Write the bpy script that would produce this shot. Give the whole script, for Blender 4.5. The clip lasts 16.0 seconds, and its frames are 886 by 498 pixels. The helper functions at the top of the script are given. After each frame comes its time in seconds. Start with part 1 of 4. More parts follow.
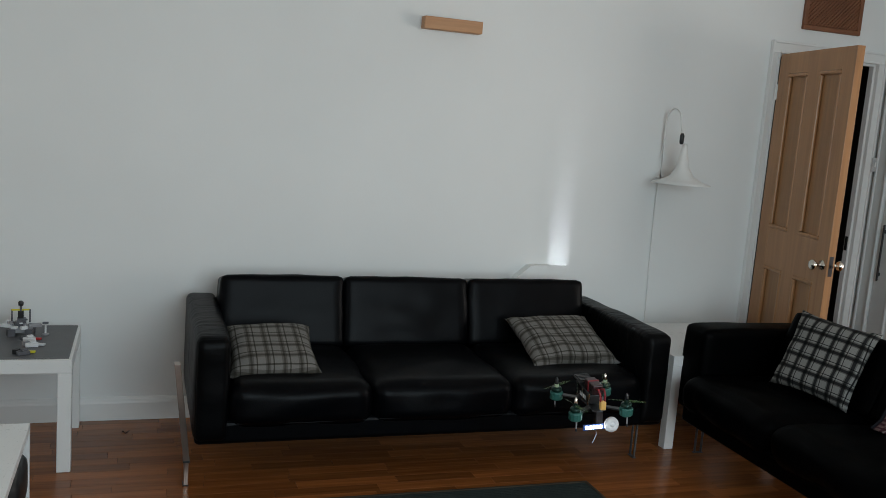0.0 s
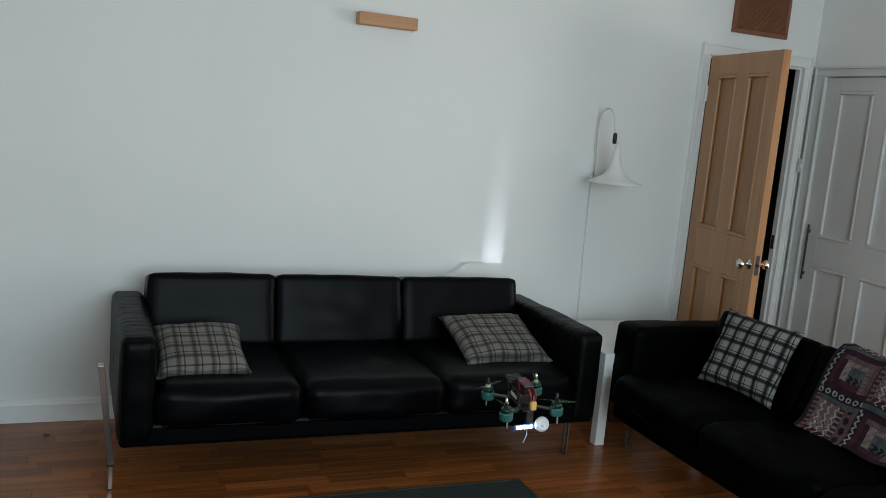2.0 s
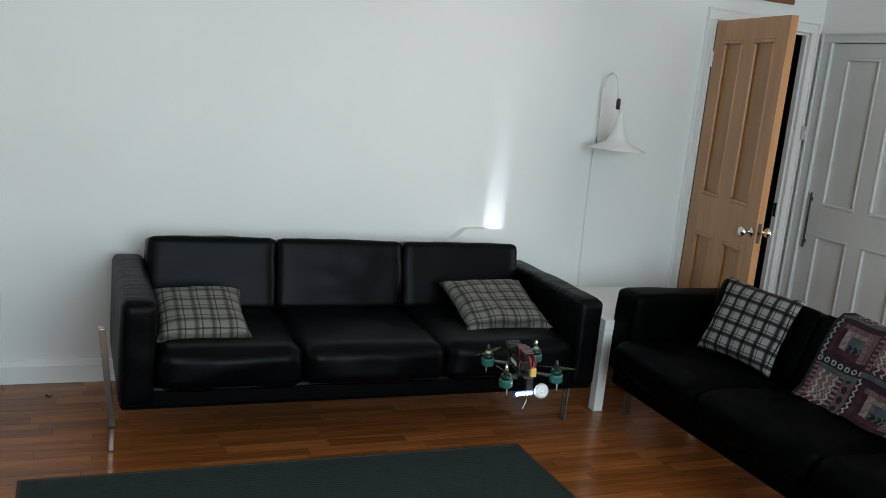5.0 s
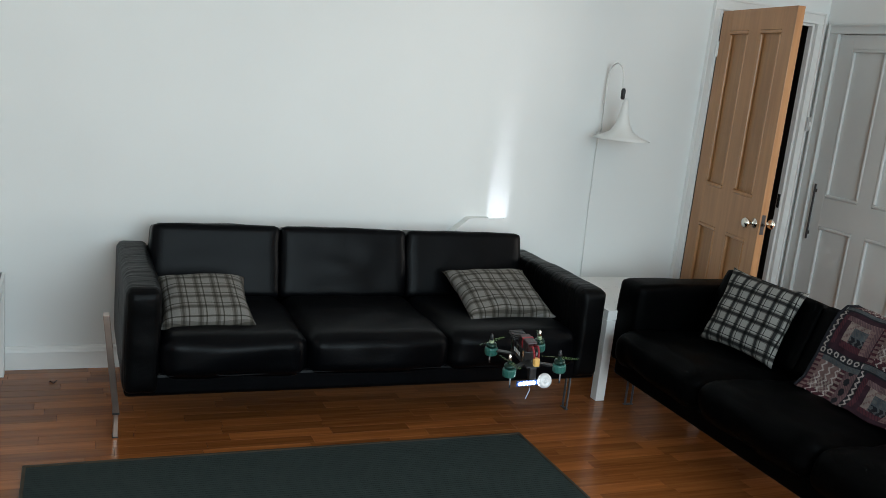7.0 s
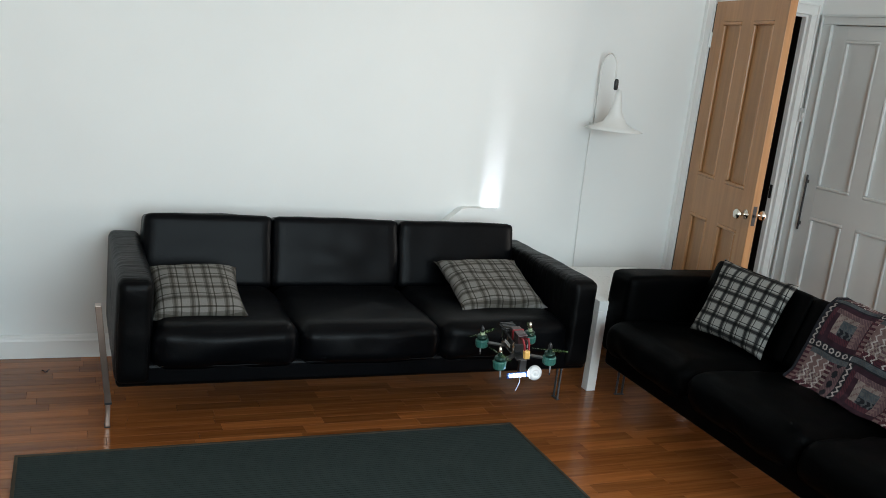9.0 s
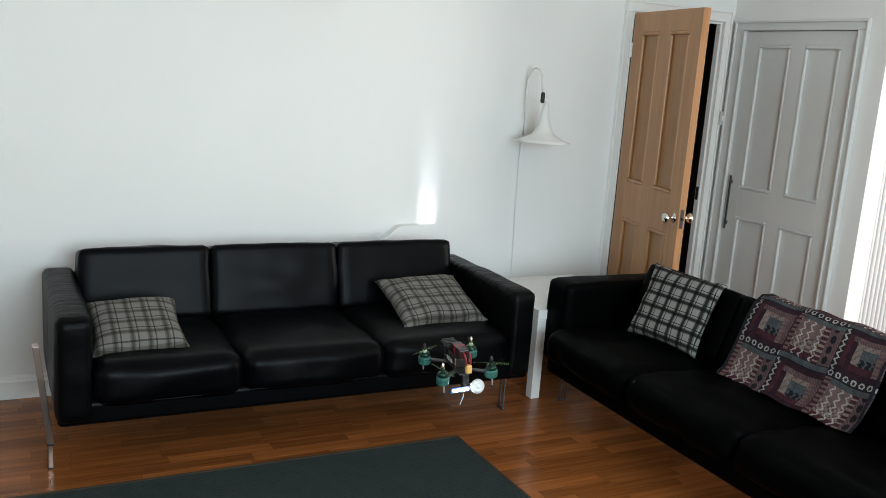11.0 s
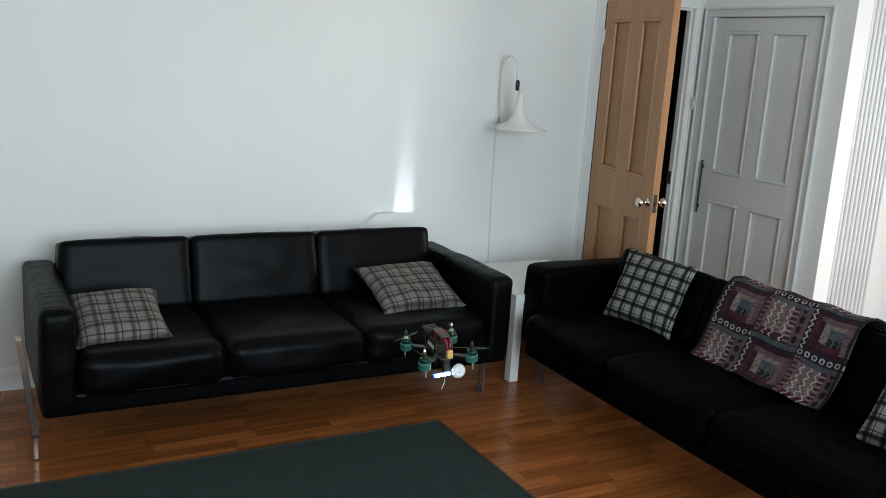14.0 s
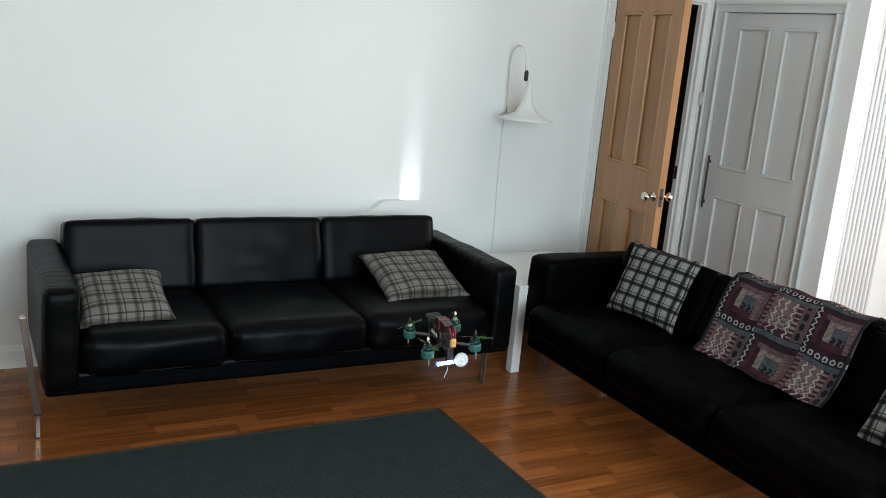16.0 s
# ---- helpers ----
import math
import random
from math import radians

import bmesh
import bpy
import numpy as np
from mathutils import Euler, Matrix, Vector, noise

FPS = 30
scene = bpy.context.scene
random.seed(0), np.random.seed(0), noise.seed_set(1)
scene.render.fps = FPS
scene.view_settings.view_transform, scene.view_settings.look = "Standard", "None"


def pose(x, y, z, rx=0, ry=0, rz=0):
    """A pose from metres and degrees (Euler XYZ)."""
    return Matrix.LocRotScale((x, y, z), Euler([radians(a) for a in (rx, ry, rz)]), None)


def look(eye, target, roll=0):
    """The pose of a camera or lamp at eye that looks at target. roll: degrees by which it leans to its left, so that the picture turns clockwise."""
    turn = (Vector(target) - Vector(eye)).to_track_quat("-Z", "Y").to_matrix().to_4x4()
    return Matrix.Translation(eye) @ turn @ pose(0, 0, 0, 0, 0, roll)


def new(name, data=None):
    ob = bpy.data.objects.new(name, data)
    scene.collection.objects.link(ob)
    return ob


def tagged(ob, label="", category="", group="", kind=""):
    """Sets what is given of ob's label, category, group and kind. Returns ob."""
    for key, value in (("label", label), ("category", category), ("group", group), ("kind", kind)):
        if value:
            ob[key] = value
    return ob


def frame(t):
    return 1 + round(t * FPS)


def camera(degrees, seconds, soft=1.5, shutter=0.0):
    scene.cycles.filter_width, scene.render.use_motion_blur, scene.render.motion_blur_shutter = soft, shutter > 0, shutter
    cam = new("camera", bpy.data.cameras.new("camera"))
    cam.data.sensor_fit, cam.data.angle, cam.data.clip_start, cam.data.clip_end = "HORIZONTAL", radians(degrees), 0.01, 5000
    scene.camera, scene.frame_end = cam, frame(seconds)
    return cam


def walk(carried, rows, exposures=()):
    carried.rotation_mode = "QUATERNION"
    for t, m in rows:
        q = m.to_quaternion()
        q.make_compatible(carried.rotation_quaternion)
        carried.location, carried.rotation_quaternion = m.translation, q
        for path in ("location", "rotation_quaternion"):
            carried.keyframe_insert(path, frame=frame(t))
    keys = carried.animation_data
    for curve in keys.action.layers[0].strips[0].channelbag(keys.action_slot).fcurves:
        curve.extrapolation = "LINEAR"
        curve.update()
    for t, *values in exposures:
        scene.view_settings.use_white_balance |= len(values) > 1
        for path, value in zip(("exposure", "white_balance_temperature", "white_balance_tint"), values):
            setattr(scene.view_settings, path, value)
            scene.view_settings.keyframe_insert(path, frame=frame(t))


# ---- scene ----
# ---- camera ----
cam = camera(53.00, 16.0, soft=0.8)
walk(cam, [
    (0.0, pose(-1.5081, -4.2328, 1.5033, 81.607, -4.395, -18.474)),
    (0.5, pose(-1.5036, -4.2312, 1.5073, 82.924, -4.812, -18.252)),
    (1.0, pose(-1.4931, -4.2282, 1.5131, 81.562, -5.699, -19.593)),
    (1.5, pose(-1.4838, -4.2245, 1.5201, 80.683, -5.198, -21.076)),
    (2.0, pose(-1.4774, -4.2199, 1.5261, 81.480, -5.204, -22.302)),
    (2.5, pose(-1.4749, -4.2178, 1.5309, 81.327, -5.818, -23.218)),
    (3.0, pose(-1.4740, -4.2150, 1.5329, 80.141, -5.313, -23.507)),
    (3.5, pose(-1.4741, -4.2126, 1.5333, 79.567, -5.180, -22.610)),
    (4.0, pose(-1.4724, -4.2075, 1.5332, 79.359, -5.535, -22.022)),
    (6.5, pose(-1.4841, -4.2047, 1.5369, 78.662, -5.987, -22.519)),
    (7.0, pose(-1.4852, -4.2035, 1.5383, 78.306, -6.077, -22.012)),
    (7.5, pose(-1.4805, -4.2010, 1.5428, 77.801, -6.142, -21.740)),
    (8.0, pose(-1.4758, -4.2004, 1.5498, 77.369, -6.205, -21.661)),
    (10.5, pose(-1.4840, -4.2469, 1.5937, 77.765, -5.149, -25.406)),
    (11.0, pose(-1.4874, -4.2604, 1.6057, 78.528, -4.034, -26.659)),
    (11.5, pose(-1.4927, -4.2736, 1.6156, 78.843, -3.908, -27.245)),
    (12.0, pose(-1.4993, -4.2849, 1.6234, 79.328, -3.285, -28.038)),
    (12.5, pose(-1.5068, -4.2924, 1.6285, 79.331, -3.590, -28.019)),
    (13.0, pose(-1.5164, -4.2993, 1.6308, 78.655, -3.000, -29.021)),
    (13.5, pose(-1.5232, -4.3002, 1.6290, 78.079, -3.324, -28.874)),
    (14.0, pose(-1.5308, -4.3002, 1.6256, 77.691, -3.611, -28.430)),
    (14.5, pose(-1.5363, -4.2980, 1.6221, 77.515, -4.283, -27.877)),
    (15.0, pose(-1.5379, -4.2928, 1.6197, 76.541, -4.031, -27.778)),
    (15.5, pose(-1.5401, -4.2906, 1.6185, 76.641, -4.389, -27.835)),
    (16.0, pose(-1.5420, -4.2909, 1.6179, 77.022, -4.962, -28.022)),
], exposures=[
    (0.0, -0.38, 6380, 12.0), (0.5, -0.37, 6360, 12.0), (1.0, -0.39, 6360, 11.5), (2.0, -0.21, 6170, 9.0), (2.5, -0.14, 6090, 8.0), (3.5, 0.01, 6130, 8.5), (4.2, 0.05, 6170, 9.0), (7.0, 0.21, 6290, 10.0),
    (8.2, 0.31, 6340, 10.5), (10.5, 0.50, 6430, 11.0), (11.0, 0.45, 6380, 10.5), (12.5, 0.21, 6180, 9.5), (13.5, 0.16, 6140, 9.5), (14.5, 0.25, 6200, 10.0), (15.0, 0.30, 6240, 10.0), (16.0, 0.42, 6320, 10.5),
])

# ---- world and light ----
world = bpy.data.worlds.new("sky")
scene.world = world
world.use_nodes = True
wn = world.node_tree.nodes
sky = wn.new("ShaderNodeTexSky")
sky.sky_type = 'NISHITA'
sky.sun_disc = False
sky.sun_elevation, sky.sun_rotation = radians(40), radians(100)
wn["Background"].inputs[1].default_value = 0.1
world.node_tree.links.new(sky.outputs[0], wn["Background"].inputs[0])


def area_lamp(name, m, sx, sy, power, color, spread=180):
    la = bpy.data.lights.new(name, 'AREA')
    la.shape, la.size, la.size_y, la.energy, la.color = 'RECTANGLE', sx, sy, power, color
    la.spread = radians(spread)
    ob = new(name, la)
    ob.matrix_world = m
    return ob


# daylight in the bay window and in the window behind
area_lamp("bay_window_light", look((4.42, -3.05, 1.05), (1.0, -2.90, 0.95)), 1.8, 1.75, 70, (1.0, 0.945, 0.86), 150)
area_lamp("rear_window_light", look((-0.15, -5.75, 1.65), (0.95, 0.0, 1.15)), 2.5, 1.6, 106, (0.775, 0.945, 1.0))
# added lamp hidden behind the ledge; throws the bright strip up the wall
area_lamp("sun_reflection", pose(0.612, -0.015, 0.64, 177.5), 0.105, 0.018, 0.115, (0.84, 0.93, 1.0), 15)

# ---- materials ----


def shader(name, color, rough=0.5, metal=0.0, noise_scale=8.0, amount=0.12, fine=120.0, bump=0.05, coat=0.0, emit=None, spec=0.5):
    """Base colour with broad and fine variation, and a fine relief."""
    m = bpy.data.materials.new(name)
    m.use_nodes = True
    nt, n = m.node_tree, m.node_tree.nodes
    b = n["Principled BSDF"]
    b.inputs["Roughness"].default_value, b.inputs["Metallic"].default_value = rough, metal
    b.inputs["Coat Weight"].default_value = coat
    b.inputs["Specular IOR Level"].default_value = spec
    tc = n.new("ShaderNodeTexCoord")
    big, small = n.new("ShaderNodeTexNoise"), n.new("ShaderNodeTexNoise")
    big.inputs["Scale"].default_value, small.inputs["Scale"].default_value = noise_scale, fine
    big.inputs["Detail"].default_value = 4
    for q in (big, small):
        nt.links.new(tc.outputs["Object"], q.inputs["Vector"])
    ramp = n.new("ShaderNodeValToRGB")
    lo = [max(0, c * (1 - amount)) for c in color]
    hi = [min(1, c * (1 + amount)) for c in color]
    ramp.color_ramp.elements[0].color, ramp.color_ramp.elements[1].color = (*lo, 1), (*hi, 1)
    ramp.color_ramp.elements[0].position, ramp.color_ramp.elements[1].position = 0.3, 0.7
    nt.links.new(big.outputs["Fac"], ramp.inputs[0])
    nt.links.new(ramp.outputs[0], b.inputs["Base Color"])
    rr = n.new("ShaderNodeMapRange")
    rr.inputs["To Min"].default_value, rr.inputs["To Max"].default_value = max(0.02, rough - 0.08), min(1, rough + 0.08)
    nt.links.new(small.outputs["Fac"], rr.inputs["Value"])
    nt.links.new(rr.outputs[0], b.inputs["Roughness"])
    if bump:
        bp = n.new("ShaderNodeBump")
        bp.inputs["Strength"].default_value, bp.inputs["Distance"].default_value = bump, 0.004
        nt.links.new(small.outputs["Fac"], bp.inputs["Height"])
        nt.links.new(bp.outputs[0], b.inputs["Normal"])
    if emit:
        b.inputs["Emission Color"].default_value, b.inputs["Emission Strength"].default_value = (*emit[:3], 1), emit[3]
    return m


def wood_shader(name, dark, light, rough, grain=(2.0, 40.0, 40.0), per_piece="", spec=0.5, coat=0.0):
    """Grain stretched along local x; each piece has a tone of its own."""
    m = bpy.data.materials.new(name)
    m.use_nodes = True
    nt, n = m.node_tree, m.node_tree.nodes
    b = n["Principled BSDF"]
    b.inputs["Specular IOR Level"].default_value, b.inputs["Coat Weight"].default_value = spec, coat
    tc, mp, no = n.new("ShaderNodeTexCoord"), n.new("ShaderNodeMapping"), n.new("ShaderNodeTexNoise")
    mp.inputs["Scale"].default_value = grain
    no.inputs["Scale"].default_value, no.inputs["Detail"].default_value, no.inputs["Roughness"].default_value = 1.6, 6, 0.6
    nt.links.new(tc.outputs["Object"], mp.inputs[0])
    nt.links.new(mp.outputs[0], no.inputs["Vector"])
    ramp = n.new("ShaderNodeValToRGB")
    ramp.color_ramp.elements[0].color, ramp.color_ramp.elements[1].color = (*dark, 1), (*light, 1)
    ramp.color_ramp.elements[0].position, ramp.color_ramp.elements[1].position = 0.25, 0.75
    nt.links.new(no.outputs["Fac"], ramp.inputs[0])
    out = ramp.outputs[0]
    if per_piece:
        if per_piece == "object":
            info = n.new("ShaderNodeObjectInfo").outputs["Random"]
        else:
            info = n.new("ShaderNodeNewGeometry").outputs["Random Per Island"]
        off = n.new("ShaderNodeVectorMath")
        off.operation = 'SCALE'
        off.inputs[0].default_value = (17.0, 31.0, 5.0)
        nt.links.new(info, off.inputs["Scale"])
        nt.links.new(off.outputs[0], mp.inputs["Location"])
        hsv = n.new("ShaderNodeHueSaturation")
        mr = n.new("ShaderNodeMapRange")
        mr.inputs["To Min"].default_value, mr.inputs["To Max"].default_value = 0.74, 1.30
        nt.links.new(info, mr.inputs["Value"])
        nt.links.new(mr.outputs[0], hsv.inputs["Value"])
        nt.links.new(out, hsv.inputs["Color"])
        out = hsv.outputs[0]
    nt.links.new(out, b.inputs["Base Color"])
    rr = n.new("ShaderNodeMapRange")
    rr.inputs["To Min"].default_value, rr.inputs["To Max"].default_value = rough - 0.06, rough + 0.08
    nt.links.new(no.outputs["Fac"], rr.inputs["Value"])
    nt.links.new(rr.outputs[0], b.inputs["Roughness"])
    bp = n.new("ShaderNodeBump")
    bp.inputs["Strength"].default_value, bp.inputs["Distance"].default_value = 0.12, 0.002
    nt.links.new(no.outputs["Fac"], bp.inputs["Height"])
    nt.links.new(bp.outputs[0], b.inputs["Normal"])
    return m


def plaid_shader(name, ground, band, line, period, stops, blend='MIX', share=0.5):
    """Woven check: broad bands and thin lines both ways, on the cushion's own x and y."""
    m = bpy.data.materials.new(name)
    m.use_nodes = True
    nt, n = m.node_tree, m.node_tree.nodes
    b = n["Principled BSDF"]
    b.inputs["Roughness"].default_value = 0.9
    b.inputs["Specular IOR Level"].default_value = 0.2
    tc, sep = n.new("ShaderNodeTexCoord"), n.new("ShaderNodeSeparateXYZ")
    nt.links.new(tc.outputs["Object"], sep.inputs[0])
    halves = []
    for ax in (0, 1):
        div, fr = n.new("ShaderNodeMath"), n.new("ShaderNodeMath")
        div.operation, fr.operation = 'MULTIPLY', 'FRACT'
        div.inputs[1].default_value = 1 / period
        nt.links.new(sep.outputs[ax], div.inputs[0])
        nt.links.new(div.outputs[0], fr.inputs[0])
        r = n.new("ShaderNodeValToRGB")
        r.color_ramp.interpolation = 'CONSTANT'
        e = r.color_ramp.elements
        e[0].position, e[0].color = 0.0, (*ground, 1)
        e[1].position, e[1].color = stops[0], (*band, 1)
        for pos, col in zip(stops[1:], (line, band, ground, line, ground)):
            q = e.new(pos)
            q.color = (*col, 1)
        nt.links.new(fr.outputs[0], r.inputs[0])
        halves.append(r)
    mix = n.new("ShaderNodeMix")
    mix.data_type, mix.blend_type = 'RGBA', blend
    mix.inputs[0].default_value = share
    nt.links.new(halves[0].outputs[0], mix.inputs[6])
    nt.links.new(halves[1].outputs[0], mix.inputs[7])
    no = n.new("ShaderNodeTexNoise")
    no.inputs["Scale"].default_value = 420
    nt.links.new(tc.outputs["Object"], no.inputs["Vector"])
    mul = n.new("ShaderNodeMix")
    mul.data_type, mul.blend_type = 'RGBA', 'MULTIPLY'
    mul.inputs[0].default_value = 0.5
    nt.links.new(mix.outputs[2], mul.inputs[6])
    nt.links.new(no.outputs["Fac"], mul.inputs[7])
    nt.links.new(mul.outputs[2], b.inputs["Base Color"])
    bp = n.new("ShaderNodeBump")
    bp.inputs["Strength"].default_value, bp.inputs["Distance"].default_value = 0.3, 0.002
    nt.links.new(no.outputs["Fac"], bp.inputs["Height"])
    nt.links.new(bp.outputs[0], b.inputs["Normal"])
    return m


def leather_shader(name, color, rough, gathers=False, spec=0.08):
    m = shader(name, color, rough, 0, 5, 0.3, 200, 0.13, spec=spec)
    nt, n = m.node_tree, m.node_tree.nodes
    tc, wr = n.new("ShaderNodeTexCoord"), n.new("ShaderNodeTexNoise")
    wr.inputs["Scale"].default_value, wr.inputs["Detail"].default_value, wr.inputs["Distortion"].default_value = 6.0, 5, 0.5
    nt.links.new(tc.outputs["Object"], wr.inputs["Vector"])
    old = [q for q in n if q.type == 'BUMP'][0]
    bp = n.new("ShaderNodeBump")
    bp.inputs["Strength"].default_value, bp.inputs["Distance"].default_value = 0.20, 0.010
    nt.links.new(wr.outputs["Fac"], bp.inputs["Height"])
    nt.links.new(bp.outputs[0], old.inputs["Normal"])
    if gathers:
        mp, wv = n.new("ShaderNodeMapping"), n.new("ShaderNodeTexNoise")
        mp.inputs["Scale"].default_value = (3.0, 17.0, 3.0)
        wv.inputs["Scale"].default_value, wv.inputs["Detail"].default_value, wv.inputs["Distortion"].default_value = 1.5, 3, 0.8
        nt.links.new(tc.outputs["Object"], mp.inputs[0])
        nt.links.new(mp.outputs[0], wv.inputs["Vector"])
        b2 = n.new("ShaderNodeBump")
        b2.inputs["Strength"].default_value, b2.inputs["Distance"].default_value = 0.8, 0.010
        nt.links.new(wv.outputs["Fac"], b2.inputs["Height"])
        nt.links.new(b2.outputs[0], bp.inputs["Normal"])
    return m


WALL = shader("white_wall_paint", (0.79, 0.80, 0.785), 0.75, 0, 1.5, 0.02, 90, 0.06, spec=0.3)
CEIL = shader("ceiling_paint", (0.82, 0.82, 0.81), 0.8, 0, 2, 0.02, 90, 0.05, spec=0.3)
GLOSS = shader("white_gloss_paint", (0.78, 0.78, 0.76), 0.35, 0, 3, 0.03, 60, 0.03)
CREAM = shader("grey_white_door_paint", (0.64, 0.665, 0.655), 0.4, 0, 3, 0.04, 70, 0.04)
LACQ = shader("white_lacquer", (0.80, 0.80, 0.78), 0.3, 0, 4, 0.02, 80, 0.02)
GREYTOP = shader("dark_grey_laminate", (0.10, 0.10, 0.105), 0.45, 0, 6, 0.15, 150, 0.05)
LEATHER = leather_shader("black_leather", (0.0012, 0.0014, 0.0020), 0.37, False, 0.085)
# darker, rougher and less shiny than the first sofa's leather
LEATHER2 = leather_shader("black_leather_duller", (0.0006, 0.0007, 0.0008), 0.47, False, 0.028)
LEATHER_ARM = leather_shader("black_leather_gathered", (0.0016, 0.0017, 0.0020), 0.40, True)
# brown tint is the floor's reflection put into the metal's colour
CHROME = shader("brushed_steel_floor_tint", (0.44, 0.35, 0.30), 0.32, 1, 8, 0.1, 30, 0.0)
NICKEL = shader("polished_nickel", (0.72, 0.69, 0.62), 0.15, 1, 8, 0.08, 200, 0.01)
DARKST = shader("dark_steel", (0.08, 0.08, 0.085), 0.35, 0.8, 8, 0.1, 200, 0.02)
BLACK = shader("black_plastic", (0.012, 0.012, 0.013), 0.4, 0, 8, 0.2, 200, 0.05)
# near-black: the darkness of the unlit hall is put into the colour
HALL = shader("painted_unlit_dark", (0.030, 0.027, 0.030), 0.8, 0, 3, 0.1, 60, 0.05)
DOORW = wood_shader("varnished_pine", (0.30, 0.139, 0.054), (0.46, 0.237, 0.101), 0.33, (18, 18, 1.1))
DOORP = wood_shader("varnished_pine_panel", (0.245, 0.114, 0.042), (0.39, 0.20, 0.080), 0.36, (20, 20, 1.2))
BEAM = wood_shader("pine_block", (0.40, 0.19, 0.08), (0.55, 0.30, 0.15), 0.5, (2, 30, 30))
VENTW = wood_shader("vent_hardwood", (0.16, 0.055, 0.024), (0.25, 0.10, 0.045), 0.5, (6, 6, 6))
PLANK = wood_shader("oak_strip", (0.165, 0.048, 0.011), (0.34, 0.118, 0.030), 0.20, (1.4, 26, 26), "object", 0.38)
PLANK2 = wood_shader("oak_strip_joined", (0.165, 0.048, 0.011), (0.34, 0.118, 0.030), 0.20, (1.4, 26, 26), "island", 0.38)
JOINT = shader("floor_joint", (0.085, 0.032, 0.012), 0.7)
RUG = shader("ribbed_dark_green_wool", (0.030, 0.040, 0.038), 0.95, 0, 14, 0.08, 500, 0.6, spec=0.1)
# darker copy of the rug wool; groove shade put into the colour
RUGSHADE = shader("ribbed_dark_green_wool_shaded", (0.008, 0.011, 0.011), 0.95, 0, 14, 0.25, 500, 0.6, spec=0.1)
RUGEDGE = shader("rug_binding", (0.055, 0.045, 0.032), 0.9, 0, 14, 0.2, 400, 0.3, spec=0.1)
SHADE = shader("white_frosted_shade", (0.90, 0.90, 0.88), 0.5, 0, 6, 0.02, 80, 0.02)
snt = SHADE.node_tree
tl, mx = snt.nodes.new("ShaderNodeBsdfTranslucent"), snt.nodes.new("ShaderNodeMixShader")
tl.inputs[0].default_value = (0.9, 0.9, 0.88, 1)
mx.inputs[0].default_value = 0.35
snt.links.new(snt.nodes["Principled BSDF"].outputs[0], mx.inputs[1])
snt.links.new(tl.outputs[0], mx.inputs[2])
snt.links.new(mx.outputs[0], snt.nodes["Material Output"].inputs[0])
RADI = shader("white_radiator_enamel", (0.70, 0.70, 0.70), 0.3, 0, 4, 0.02, 60, 0.01)
PLAID = plaid_shader("grey_olive_check", (0.48, 0.467, 0.45), (0.30, 0.288, 0.264), (0.17, 0.16, 0.138), 0.066, (0.34, 0.44, 0.56, 0.66, 0.80, 0.88), 'MULTIPLY', 1.0)
PLAID2 = plaid_shader("black_white_check", (0.53, 0.525, 0.505), (0.25, 0.245, 0.232), (0.040, 0.040, 0.041), 0.060, (0.40, 0.48, 0.68, 0.76, 0.86, 0.92), 'MULTIPLY', 1.0)

# ---- building helpers ----


def part(name, bm, material, parent, label="", smooth=False):
    me = bpy.data.meshes.new(name)
    bm.normal_update()
    bm.to_mesh(me)
    bm.free()
    if smooth:
        for p in me.polygons:
            p.use_smooth = True
    mats = material if isinstance(material, (list, tuple)) else [material]
    for q in mats:
        me.materials.append(q)
    ob = new(name, me)
    if parent:
        ob.parent = parent
    if label:
        ob["label"] = label
    return ob


def thing(name, m, label, category, group="", kind=""):
    ob = new(name)
    ob.empty_display_size = 0.05
    ob.matrix_world = m
    return tagged(ob, label, category, group, kind)


def add_box(bm, x0, x1, y0, y1, z0, z1, bevel=0.0, seg=2):
    r = bmesh.ops.create_cube(bm, size=1.0)
    vs = r["verts"]
    for v in vs:
        v.co = Vector(((x0 + x1) / 2 + v.co.x * (x1 - x0), (y0 + y1) / 2 + v.co.y * (y1 - y0), (z0 + z1) / 2 + v.co.z * (z1 - z0)))
    if bevel:
        es = list({e for v in vs for e in v.link_edges})
        bmesh.ops.bevel(bm, geom=es, offset=bevel, segments=seg, profile=0.5, affect='EDGES')
    return bm


def box(x0, x1, y0, y1, z0, z1, bevel=0.0, seg=2):
    return add_box(bmesh.new(), x0, x1, y0, y1, z0, z1, bevel, seg)


def add_cyl(bm, m, r0, r1, h, seg=20):
    """A cone or cylinder with its base at the origin of m, along m's z."""
    bmesh.ops.create_cone(bm, cap_ends=True, segments=seg, radius1=r0, radius2=r1, depth=h, matrix=m @ Matrix.Translation((0, 0, h / 2)))
    return bm


def cyl(m, r0, r1, h, seg=20):
    return add_cyl(bmesh.new(), m, r0, r1, h, seg)


def lathe(profile, seg=28, m=None):
    """A turned body from (radius, height) pairs."""
    bm = bmesh.new()
    rings = []
    for r, z in profile:
        rings.append([bm.verts.new((r * math.cos(2 * math.pi * k / seg), r * math.sin(2 * math.pi * k / seg), z)) for k in range(seg)])
    for a, b in zip(rings, rings[1:]):
        for k in range(seg):
            bm.faces.new((a[k], a[(k + 1) % seg], b[(k + 1) % seg], b[k]))
    bm.faces.new(list(reversed(rings[0])))
    bm.faces.new(rings[-1])
    if m:
        bm.transform(m)
    return bm


